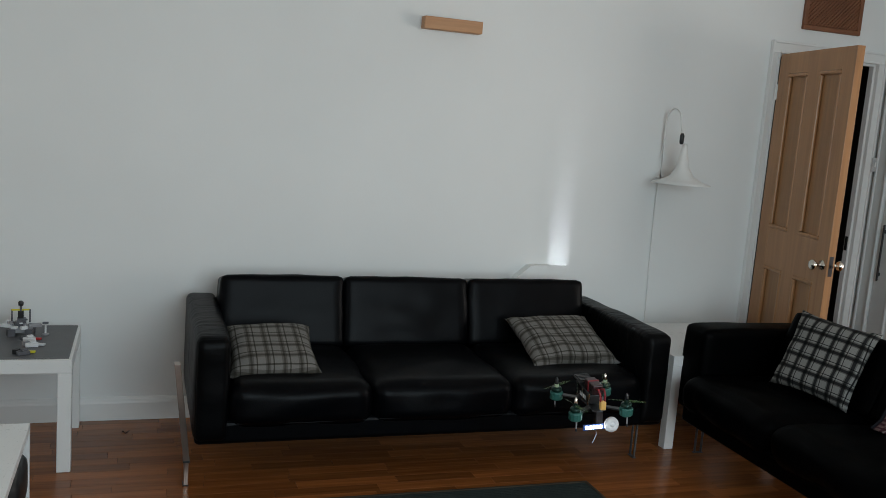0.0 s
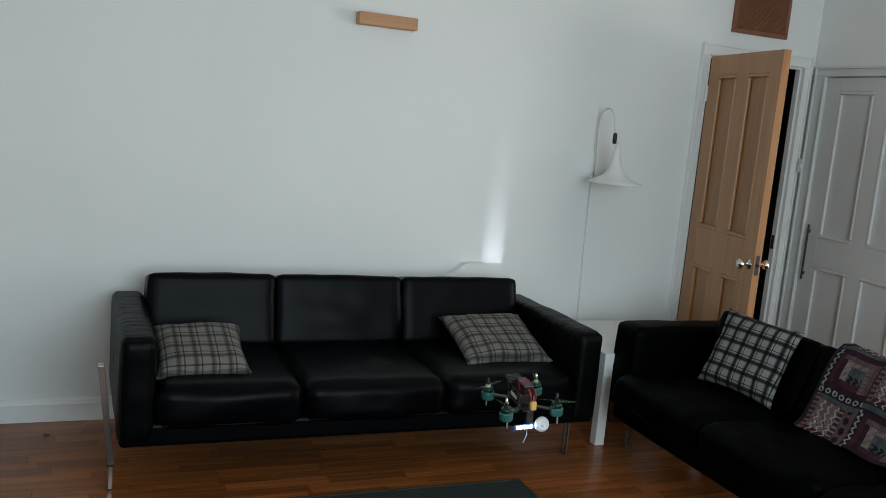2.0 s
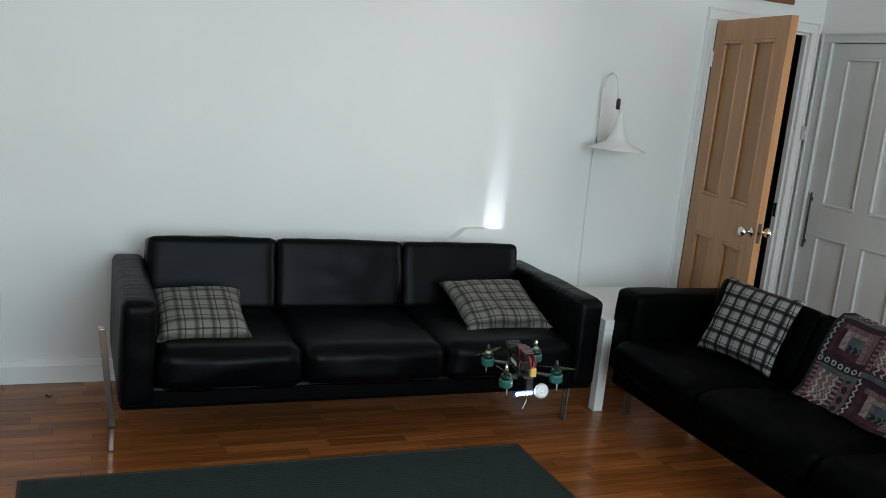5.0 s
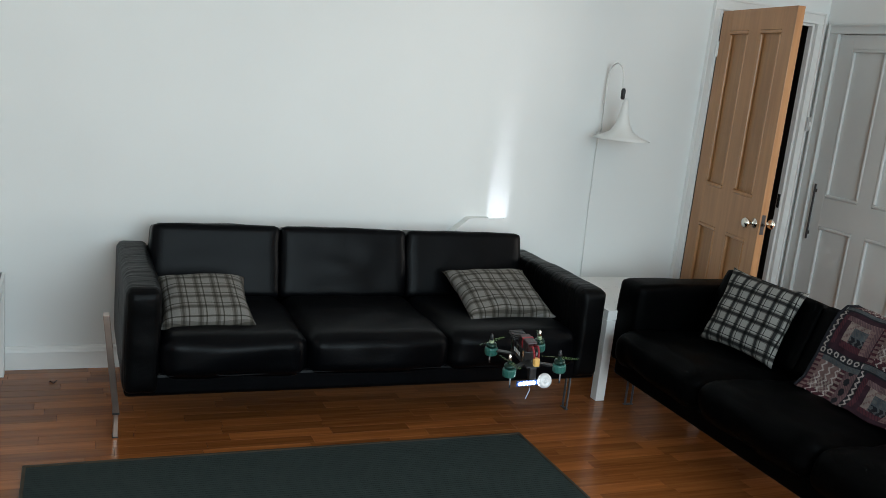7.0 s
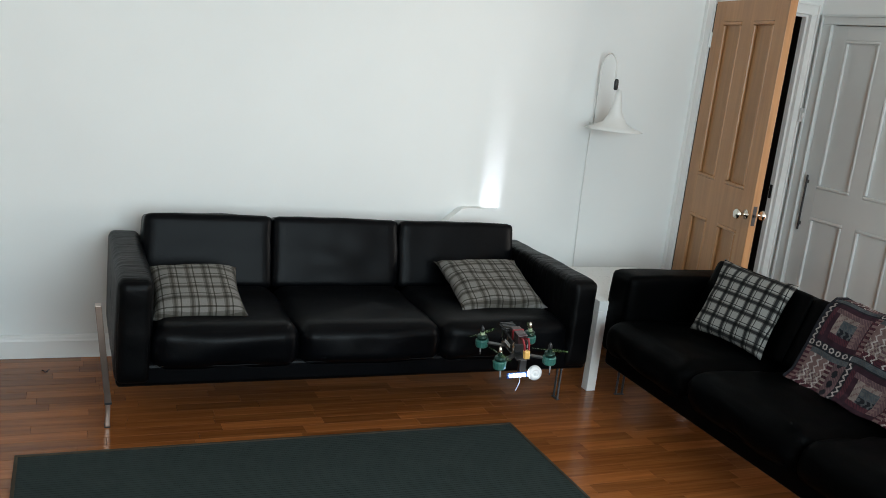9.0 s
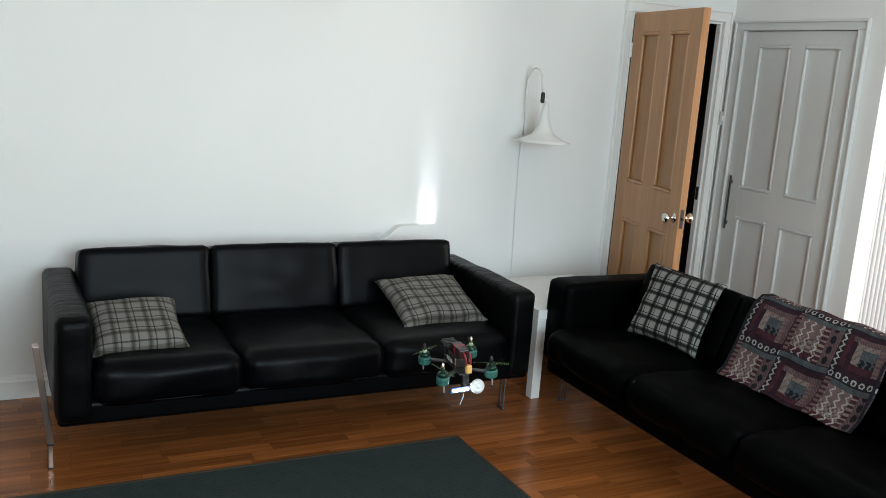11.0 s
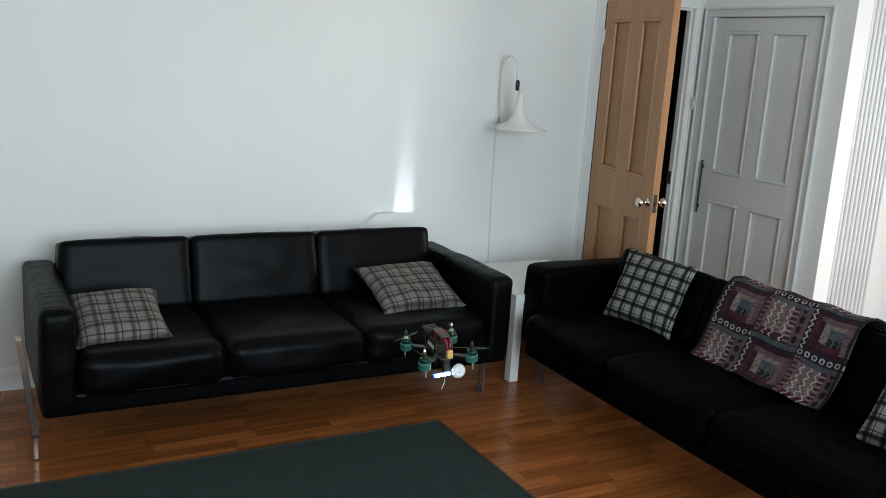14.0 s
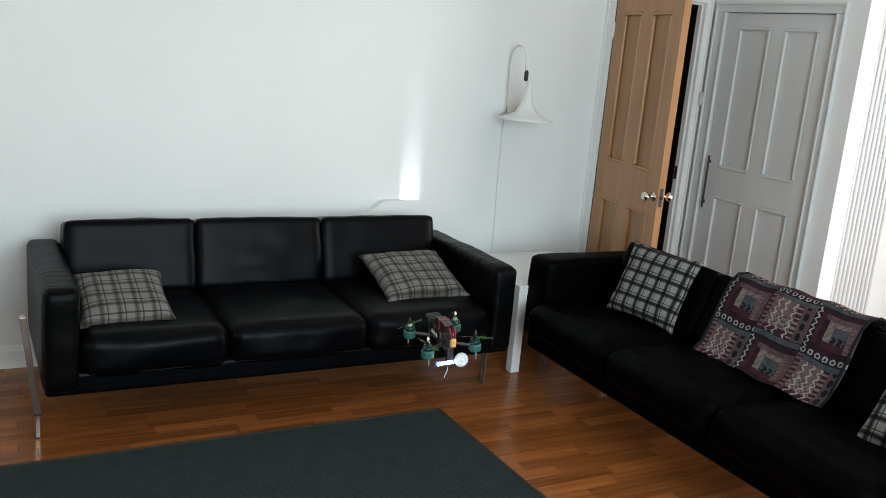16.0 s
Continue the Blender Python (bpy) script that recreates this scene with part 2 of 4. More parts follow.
def tube(points, r, seg=10):
    bm = bmesh.new()
    pts = [Vector(p) for p in points]
    rings = []
    for i, p in enumerate(pts):
        d = (pts[min(i + 1, len(pts) - 1)] - pts[max(i - 1, 0)]).normalized()
        q = d.to_track_quat('Z', 'Y')
        rings.append([bm.verts.new(p + q @ Vector((r * math.cos(2 * math.pi * k / seg), r * math.sin(2 * math.pi * k / seg), 0))) for k in range(seg)])
    for a, b in zip(rings, rings[1:]):
        for k in range(seg):
            bm.faces.new((a[k], a[(k + 1) % seg], b[(k + 1) % seg], b[k]))
    bm.faces.new(list(reversed(rings[0])))
    bm.faces.new(rings[-1])
    return bm


def soft_block(sx, sy, sz, n=14, power=0.16, puff=0.012, wrinkle=0.004, seed=0.0):
    """An upholstered block centred on the origin: rounded edges, slightly puffed faces and shallow creases."""
    bm = bmesh.new()
    bmesh.ops.create_cube(bm, size=2.0)
    bmesh.ops.subdivide_edges(bm, edges=list(bm.edges), cuts=n - 1, use_grid_fill=True)
    rad = power
    half = Vector((sx / 2, sy / 2, sz / 2))
    for v in bm.verts:
        c = v.co.copy()
        p = Vector((c.x * half.x, c.y * half.y, c.z * half.z))
        inner = Vector([max(-(h - rad), min(h - rad, q)) for q, h in zip(p, half)])
        d = p - inner
        if d.length > 1e-6:
            m = max(abs(d.x), abs(d.y), abs(d.z))
            p = inner + d.normalized() * m
        bulge = puff * (1 - c.x ** 2) * (1 - c.y ** 2) + puff * (1 - c.x ** 2) * (1 - c.z ** 2) + puff * (1 - c.y ** 2) * (1 - c.z ** 2)
        k = wrinkle * noise.noise(Vector((p.x * 7 + seed, p.y * 9, p.z * 9)))
        v.co = p + p.normalized() * (bulge * 0.9 + k)
    return bm


def pillow_mesh(sx, sy, thick, n=26, seed=0.0):
    """A stuffed scatter cushion lying flat, with pointed corners and pulled-in sides."""
    bm = bmesh.new()
    grid = {}
    for side in (1, -1):
        for i in range(n + 1):
            for j in range(n + 1):
                u, v = 2 * i / n - 1, 2 * j / n - 1
                edge = i in (0, n) or j in (0, n)
                if side == -1 and edge:
                    grid[side, i, j] = grid[1, i, j]
                    continue
                x = sx / 2 * u * (1 - 0.10 * (1 - v * v) * abs(u) ** 3)
                y = sy / 2 * v * (1 - 0.10 * (1 - u * u) * abs(v) ** 3)
                h = ((1 - u ** 4) * (1 - v ** 4)) ** 0.55
                w = 0.010 * noise.noise(Vector((x * 11 + seed, y * 11, side)))
                z = side * (thick / 2 * h + w * (0 if edge else 1))
                if edge:
                    z = 0.015 * noise.noise(Vector((x * 6 + seed, y * 6, 0)))
                grid[side, i, j] = bm.verts.new((x, y, z))
        for i in range(n):
            for j in range(n):
                q = [grid[side, i, j], grid[side, i + 1, j], grid[side, i + 1, j + 1], grid[side, i, j + 1]]
                bm.faces.new(q if side == 1 else q[::-1])
    return bm


def structure(name, bm, material, label, category, smooth=False):
    return tagged(part(name, bm, material, None, "", smooth), label, category, kind="structure")


# ---- the room ----
X_L, X_R, X_BAY = -3.30, 2.64, 4.55
Y_N, H = -5.90, 2.72
DX0, DX1, DH = 1.850, 2.545, 2.005      # doorway in the long wall

structure("floor", box(X_L - 0.1, X_BAY + 0.1, Y_N - 0.1, 1.5, -0.12, -0.012), JOINT, "reddish brown oak strip floor with a satin varnish", "floor")
structure("ceiling", box(X_L - 0.1, X_BAY + 0.1, Y_N - 0.1, 1.5, H, H + 0.1), CEIL, "plain white painted ceiling of the room", "ceiling")
wb = box(X_L - 0.1, DX0, 0, 0.035, -0.02, H)
add_box(wb, DX1, X_R + 0.12, 0, 0.035, -0.02, H)
add_box(wb, DX0, DX1, 0, 0.035, DH, H)
structure("wall_north", wb, WALL, "white painted long wall behind the leather sofa", "wall")
CY0, CY1, CH = -0.122, -0.925, 1.960   # cupboard doorway
we = box(X_R, X_R + 0.12, CY0, 0, -0.02, H)
add_box(we, X_R, X_R + 0.12, -1.105, CY1, -0.02, H)
add_box(we, X_R, X_R + 0.12, CY1, CY0, CH, H)
structure("wall_east", we, WALL, "white painted short wall with a cupboard door", "wall")
structure("wall_return", box(X_R + 0.12, X_BAY, -0.90, -0.78, -0.02, H), WALL, "white wall behind the column radiator", "wall")
structure("wall_west", box(X_L - 0.1, X_L, Y_N, 0, -0.02, H), WALL, "plain white wall that closes the room", "wall")
ws = box(X_L - 0.1, -1.50, Y_N - 0.1, Y_N, -0.02, H)
add_box(ws, 1.20, X_BAY, Y_N - 0.1, Y_N, -0.02, H)
add_box(ws, -1.50, 1.20, Y_N - 0.1, Y_N, -0.02, 0.75)
add_box(ws, -1.50, 1.20, Y_N - 0.1, Y_N, 2.5, H)
structure("wall_south", ws, WALL, "plain white wall with a wide window opening", "wall")
wy = box(X_BAY, X_BAY + 0.1, -2.1, -0.90, -0.02, H)
add_box(wy, X_BAY, X_BAY + 0.1, Y_N, -4.0, -0.02, H)
add_box(wy, X_BAY, X_BAY + 0.1, -4.0, -2.1, -0.02, 0.12)
add_box(wy, X_BAY, X_BAY + 0.1, -4.0, -2.1, 2.3, H)
structure("wall_bay", wy, WALL, "white bay wall with a wide window opening", "wall")
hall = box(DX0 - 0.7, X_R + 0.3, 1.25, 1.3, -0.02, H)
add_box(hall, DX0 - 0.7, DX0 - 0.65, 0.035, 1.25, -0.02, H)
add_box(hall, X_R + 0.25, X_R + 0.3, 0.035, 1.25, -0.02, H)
structure("wall_hall", hall, HALL, "hall walls beyond the open door, their darkness painted on", "wall")
cb = box(X_R + 0.5, X_R + 0.52, CY1 - 0.05, CY0 + 0.05, -0.02, CH)
structure("wall_cupboard", cb, HALL, "dark inside back of the closed cupboard", "wall")


def skirting(name, x0, x1):
    """Skirting along the long wall: a flat board with a stepped, rounded top."""
    bm = bmesh.new()
    prof = [(0, 0), (-0.018, 0), (-0.018, 0.080), (-0.014, 0.088), (-0.012, 0.098), (-0.006, 0.106), (0, 0.108)]
    ends = [[bm.verts.new((x, y, z)) for y, z in prof] for x in (x0, x1)]
    for k in range(len(prof)):
        bm.faces.new((ends[0][k], ends[1][k], ends[1][(k + 1) % len(prof)], ends[0][(k + 1) % len(prof)]))
    bm.faces.new(ends[0])
    bm.faces.new(ends[1][::-1])
    bmesh.ops.recalc_face_normals(bm, faces=bm.faces)
    return structure(name, bm, GLOSS, "white gloss skirting board along the wall", "baseboard")


skirting("baseboard", X_L, DX0 - 0.062)


def casing(name, m, w, h, left, right, head, label):
    """Architrave round an opening w wide and h high: moulded strips, in the plane y=0 facing -y."""
    ob = thing(name, m, label, "door frame", kind="structure")
    for nm, (x0, x1, z0, z1) in (("side_casing", (-left, 0, 0, h)), ("side_casing", (w, w + right, 0, h)), ("head_casing", (-left, w + right, h, h + head))):
        bm = box(x0, x1, -0.018, 0, z0, z1, 0.004)
        if nm == "side_casing":
            o = 0.012
            inner = x1 if x0 < 0 else x0
            add_box(bm, inner - o if x0 < 0 else inner, inner if x0 < 0 else inner + o, -0.026, -0.017, z0, z1, 0.003)
            outer = x0 if x0 < 0 else x1
            add_box(bm, outer if x0 < 0 else outer - o, outer + o if x0 < 0 else outer, -0.029, -0.017, z0, z1 + head, 0.003)
        else:
            add_box(bm, x0 + 0.013, x1 - 0.013, -0.028, -0.017, z1 - 0.014, z1, 0.003)
            add_box(bm, 0.001, w - 0.001, -0.025, -0.017, z0, z0 + 0.012, 0.003)
        part(nm, bm, GLOSS, ob)
    return ob


fr = casing("door_frame_1", pose(DX0, 0, 0), DX1 - DX0, DH, 0.058, 0.058, 0.068, "white gloss architrave round the open hall doorway")
ln = box(0, 0.012, 0.0, 0.035, 0, DH)
part("lining", ln, GLOSS, fr)
lr = box(DX1 - DX0 - 0.014, DX1 - DX0, 0.0, 0.035, 0, DH)
part("lining", lr, GLOSS, fr)
part("head_lining", box(0.012, DX1 - DX0 - 0.014, 0.0, 0.035, DH - 0.014, DH), GLOSS, fr)
part("strike_plate", box(DX1 - DX0 - 0.0165, DX1 - DX0 - 0.0135, 0.008, 0.030, 0.90, 0.985, 0.001), BLACK, fr, "black steel strike plate")
fr2 = casing("door_frame_2", pose(X_R, CY0, 0, 0, 0, -90), CY0 - CY1, CH, 0.085, 0.060, 0.058, "grey-white architrave round the cupboard door")
for o in fr2.children:
    o.data.materials[0] = CREAM


def panel_door(name, m, w, h, thick, frame_mat, panel_mat, label, stile=0.108, mull=0.098, zs=((0.235, 0.829), (1.0, 1.885)), proud=0.006):
    """A four-panel door in the plane y=0: rails and stiles, sunk panels, mouldings."""
    ob = thing(name, m, label, "door", kind="structure")
    pw = (w - 2 * stile - mull) / 2
    xs = ((stile, stile + pw), (stile + pw + mull, w - stile))
    bm = box(0, stile, 0, thick, 0, h, 0.002)
    add_box(bm, w - stile, w, 0, thick, 0, h, 0.002)
    part("stiles", bm, frame_mat, ob)
    for z0, z1 in ((0.0, zs[0][0]), (zs[0][1], zs[1][0]), (zs[1][1], h)):
        part("rail", box(stile, w - stile, 0.0005, thick - 0.0005, z0, z1), frame_mat, ob)
    for z0, z1 in zs:
        part("muntin", box(xs[0][1], xs[1][0], 0.0008, thick - 0.0008, z0, z1), frame_mat, ob)
        for x0, x1 in xs:
            p = part("panel", box(x0, x1, 0.015, thick - 0.010, z0, z1), panel_mat, ob)
            md = bmesh.new()
            b = 0.020
            for a in ((x0, x1, z0, z0 + b), (x0, x1, z1 - b, z1), (x0, x0 + b, z0 + b, z1 - b), (x1 - b, x1, z0 + b, z1 - b)):
                add_box(md, a[0], a[1], -proud, 0.0155, a[2], a[3], 0.007)
            part("moulding", md, frame_mat, p)
    return ob


hall_door = panel_door("door_1", pose(1.846, -0.034, 0.006, 0, 0, -101.6), 0.737, 1.990, 0.040, DOORW, DOORP,
                       "varnished pine four-panel door standing wide open", 0.110, 0.120, ((0.235, 0.822), (1.035, 1.882)), 0.003)
knob_prof = [(0.026, 0.0), (0.026, 0.004), (0.010, 0.008), (0.009, 0.030), (0.018, 0.036), (0.027, 0.046), (0.027, 0.056), (0.019, 0.064), (0.003, 0.066)]
kn = part("door_handle", lathe(knob_prof, 24, pose(0.694, 0.0, 0.92, 90)), NICKEL, hall_door, "polished nickel round door knob", True)
kn = part("door_handle", lathe(knob_prof, 24, pose(0.694, 0.040, 0.92, -90)), NICKEL, hall_door, "polished nickel round door knob", True)
part("latch_plate", box(0.7365, 0.739, 0.010, 0.030, 0.87, 0.97, 0.001), DARKST, hall_door, "dull steel latch plate")
part("latch_bolt", cyl(pose(0.738, 0.020, 0.92, 0, 90, 0), 0.008, 0.007, 0.012, 12), BLACK, hall_door)
for z in (0.22, 1.74):
    hg = box(-0.012, 0.006, -0.004, 0.030, z, z + 0.085, 0.002)
    add_cyl(hg, pose(-0.006, -0.006, z), 0.006, 0.006, 0.085, 12)
    part("hinge", hg, GLOSS, hall_door, "white painted butt hinge")

cup_door = panel_door("door_2", pose(X_R - 0.002, CY0 - 0.004, 0.008, 0, 0, -90), CY0 - CY1 - 0.008, 1.948, 0.035, CREAM, CREAM,
                      "closed grey-white painted four-panel cupboard door", 0.102, 0.100, ((0.235, 0.832), (1.003, 1.870)), 0.0025)
pl = box(0.030, 0.040, -0.020, -0.010, 0.74, 1.075, 0.003)
add_box(pl, 0.030, 0.040, -0.012, 0.002, 0.77, 0.79)
add_box(pl, 0.030, 0.040, -0.012, 0.002, 1.025, 1.045)
part("door_handle", pl, DARKST, cup_door, "slim dark steel pull bar")
for z in (0.20, 0.98, 1.66):
    hg = box(0.788, 0.802, -0.010, 0.002, z, z + 0.09, 0.002)
    part("hinge", hg, DARKST, cup_door, "dark steel butt hinge")

sw = thing("light_switch", pose(2.622, -0.030, 1.425), "small grey light switch beside the hall doorway", "light switch")
part("plate", box(-0.036, 0.012, -0.010, 0.0, -0.042, 0.042, 0.003), shader("grey_switch", (0.45, 0.45, 0.44), 0.4), sw)
part("rocker", box(-0.020, -0.004, -0.014, -0.009, -0.014, 0.014, 0.002), GLOSS, sw)


def wall_vent(m, w, h):
    ob = thing("wall_vent", m, "brown wooden lattice vent grille above the door", "vent")
    b = 0.026
    part("backing", box(b, w - b, -0.004, 0.0, b, h - b), BLACK, ob)
    for a in ((0, w, 0, b), (0, w, h - b, h), (0, b, b, h - b), (w - b, w, b, h - b)):
        part("frame_rail", box(a[0], a[1], -0.020, 0, a[2], a[3], 0.004), VENTW, ob)
    w2, h2, step = w - 2 * b, h - 2 * b, 0.0235
    for sgn in (1, -1):
        c = -h2 + step / 2
        while c < w2:
            # line x - z = c, mirrored for the other way
            x0, x1 = max(0, c), min(w2, c + h2)
            if x1 - x0 > 0.012:
                z0, z1 = x0 - c, x1 - c
                if sgn < 0:
                    z0, z1 = h2 - z0, h2 - z1
                a, e = Vector((x0 + b, 0, z0 + b)), Vector((x1 + b, 0, z1 + b))
                d = e - a
                bm = box(0, d.length, -0.0025, 0.0025, -0.0048, 0.0048)
                y = -0.013 if sgn > 0 else -0.0085
                bm.transform(Matrix.Translation((a.x, y, a.z)) @ Matrix.Rotation(-math.atan2(d.z, d.x), 4, 'Y'))
                part("slat", bm, VENTW, ob)
            c += step
    return ob


wall_vent(pose(1.980, 0, 2.150), 0.402, 0.250)

bar = thing("wooden_shelf_block", pose(-0.242, 0, 1.921), "short solid pine block fixed high on the white wall", "shelf")
part("block", box(0, 0.298, -0.062, 0.0, 0, 0.059, 0.004), BEAM, bar)
part("backplate", box(-0.004, 0.303, -0.006, 0.0, -0.005, 0.064, 0.002), GLOSS, bar, "white painted edge behind the block")



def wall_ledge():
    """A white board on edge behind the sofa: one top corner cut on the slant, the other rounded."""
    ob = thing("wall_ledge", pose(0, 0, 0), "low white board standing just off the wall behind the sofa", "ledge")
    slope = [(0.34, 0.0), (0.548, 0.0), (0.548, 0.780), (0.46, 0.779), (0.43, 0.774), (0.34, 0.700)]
    # this thin end stands off the wall to hide the added lamp
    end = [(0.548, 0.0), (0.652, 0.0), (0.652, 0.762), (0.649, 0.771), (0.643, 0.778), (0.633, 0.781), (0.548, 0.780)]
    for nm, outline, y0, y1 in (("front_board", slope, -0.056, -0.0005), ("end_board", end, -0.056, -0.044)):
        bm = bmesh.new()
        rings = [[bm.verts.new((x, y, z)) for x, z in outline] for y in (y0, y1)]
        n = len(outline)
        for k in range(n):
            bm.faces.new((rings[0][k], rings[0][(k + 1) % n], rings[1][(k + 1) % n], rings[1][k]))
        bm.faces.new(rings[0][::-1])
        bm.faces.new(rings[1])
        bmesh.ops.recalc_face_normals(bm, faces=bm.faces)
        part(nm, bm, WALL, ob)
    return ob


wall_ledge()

# ---- wall lamp ----
lamp = thing("wall_lamp", pose(1.162, 0, 1.262), "white swan-neck wall lamp with a bell shade and trailing cord", "lamp")
arc = [(0, -0.030, 0.0), (0, -0.030, 0.16), (0, -0.032, 0.27)]
for k in range(0, 11):
    a = math.pi * k / 10
    arc.append((0.0, -0.105 + 0.073 * math.cos(a), 0.300 + 0.085 * math.sin(a)))
arc.append((0.004, -0.180, 0.262))
part("arm", tube(arc, 0.0048), SHADE, lamp, "", True)
bk = box(-0.010, 0.010, -0.036, 0.0, -0.012, 0.012, 0.003)
part("wall_bracket", bk, SHADE, lamp)
part("socket", lathe([(0.006, 0.0), (0.011, 0.006), (0.012, 0.045), (0.007, 0.058)], 18, pose(0.008, -0.182, 0.200)), BLACK, lamp, "black lamp socket", True)
sh = lathe([(0.010, 0.205), (0.017, 0.180), (0.024, 0.130), (0.037, 0.075), (0.062, 0.034), (0.112, 0.008), (0.155, -0.006), (0.153, -0.008), (0.110, 0.005), (0.059, 0.031), (0.034, 0.072), (0.021, 0.130), (0.014, 0.178), (0.006, 0.20)], 40, pose(0.030, -0.185, 0.0))
part("shade", sh, SHADE, lamp, "white bell-shaped shade", True)
part("cord", tube([(0, -0.022, -0.01), (0.002, -0.010, -0.10), (0.006, -0.007, -0.4), (0.016, -0.007, -0.75), (0.022, -0.026, -0.95), (0.024, -0.026, -1.20)], 0.0046, 8), LACQ, lamp, "thin white power cord")

# ---- three-seat sofa by the wall ----


def flat_leg(parent, x, y, top, lean=0.045):
    """A flat bar that leans outwards towards its top, with a narrower foot below a collar."""
    bar_ = box(x - 0.012, x + 0.012, y - 0.022, y + 0.022, 0.105, top, 0.002)
    for v in bar_.verts:
        v.co.x -= lean * (v.co.z - 0.105) / (top - 0.105)
    lg_ = part("leg", bar_, CHROME, parent, "flat brushed steel leg")
    foot = box(x - 0.009, x + 0.009, y - 0.018, y + 0.018, 0.004, 0.098, 0.002)
    part("foot", foot, CHROME, lg_)
    part("collar", box(x - 0.013, x + 0.013, y - 0.023, y + 0.023, 0.097, 0.106, 0.001), BLACK, lg_)
    part("glide", box(x - 0.011, x + 0.011, y - 0.019, y + 0.019, 0.0, 0.005), BLACK, lg_)
    return lg_


def rod_leg(parent, x, y, top):
    """A leg of two thin dark rods joined by a small foot plate."""
    bm = cyl(pose(x, y - 0.017, 0.004), 0.0055, 0.0055, top - 0.004, 10)
    add_cyl(bm, pose(x, y + 0.017, 0.004), 0.0055, 0.0055, top - 0.004, 10)
    leg = part("leg", bm, DARKST, parent, "thin dark steel double-rod leg")
    part("foot_plate", box(x - 0.008, x + 0.008, y - 0.026, y + 0.026, 0.0, 0.0045, 0.001), DARKST, leg)
    return leg


def place(bm, x, y, z, rx=0, ry=0, rz=0):
    bm.transform(pose(x, y, z, rx, ry, rz))
    return bm


def sofa(name, m, inner, seams, arm_w, depth, label, leather, gathered, group, front_pull=0.0, arm_back=0.0, back_y=-0.165, tilt=13, seat_z=0.358, seat_round=0.060, seat_tilt=0.0, back_z=0.573):
    """A boxy sofa: x along the seat from 0 to inner between the arms, front at y=-depth, back at y=0."""
    ob = thing(name, m, label, "sofa", group)
    part("base", box(0.002 if arm_back else -arm_w + 0.006, inner - 0.002 if arm_back else inner + arm_w - 0.006, -depth + 0.02, 0, 0.205, 0.300, 0.018, 3), leather, ob)
    for s, x in ((-1, -arm_w / 2), (1, inner + arm_w / 2)):
        a = soft_block(arm_w, depth - 0.01 - arm_back, 0.415, 18, 0.032, 0.006, 0.006, 3.0 * s)
        part("armrest", place(a, x, -(depth - arm_back) / 2, 0.423), gathered, ob, "", True)
    cuts = [0.0, *seams, inner]
    for i, (a, b) in enumerate(zip(cuts, cuts[1:])):
        w = b - a
        st = soft_block(w + 0.002, depth - 0.235, 0.182, 22, seat_round, 0.014, 0.018 if front_pull else 0.011, 5.0 * i + front_pull)
        seat = part("seat_cushion", place(st, (a + b) / 2, -depth + (depth - 0.235) / 2 - 0.012, seat_z, seat_tilt), leather, ob, "", True)
        pipe = tube([(a + 0.03, -depth + 0.002, 0.2925), ((a + b) / 2, -depth - 0.004, 0.2905), (b - 0.03, -depth + 0.002, 0.2925)], 0.0035, 6)
        part("piping", pipe, leather, seat)
        bc = soft_block(w - 0.006, 0.175, 0.325, 20, 0.024, 0.006, 0.008, 11.0 + 3 * i)
        part("back_cushion", place(bc, (a + b) / 2, back_y, back_z, -tilt), leather, ob, "", True)
    part("back_frame", soft_block(inner + 0.02, 0.09, 0.40, 10, 0.03, 0.004, 0.003), leather, ob, "", True).location = (inner / 2, -0.055, 0.42)
    if arm_back:
        rod_leg(ob, -arm_w / 2, -depth + 0.20, 0.222)
    else:
        flat_leg(ob, -arm_w - 0.013, -depth + 0.145, 0.495)
    rod_leg(ob, inner + arm_w / 2 + 0.02, -depth + 0.17, 0.222)
    for x in (0.02, inner - 0.02):
        rod_leg(ob, x, -0.14, 0.216)
    return ob


sofa_a = sofa("three_seat_sofa", pose(-1.165, -0.075, 0), 1.791, (0.558, 1.168), 0.132, 0.858,
              "black leather three-seat sofa with steel legs against the wall", LEATHER, LEATHER_ARM, "black leather sofas")
sofa_b = sofa("three_seat_sofa", pose(1.738, -0.870, 0, 0, 0, -91.5), 1.965, (0.635, 1.270), 0.185, 0.865,
              "black leather three-seat sofa facing into the room", LEATHER2, LEATHER2, "black leather sofas", 4.0, 0.10, -0.262, 20, 0.335, 0.078, -2.5, 0.552)

# ---- scatter cushions ----


def scatter(m, sx, sy, thick, material, label, seed):
    ob = thing("scatter_cushion", m, label, "cushion", "plaid scatter cushions")
    c = part("cover", pillow_mesh(sx, sy, thick, 26, seed), material, ob, "", True)
    return ob


def frame_pose(c, ex, ey):
    """A pose centred on c with x along ex and y as near as can be to ey."""
    ex = Vector(ex).normalized()
    ez = ex.cross(Vector(ey)).normalized()
    ey = ez.cross(ex)
    m = Matrix((ex, ey, ez)).transposed().to_4x4()
    m.translation = c
    return m


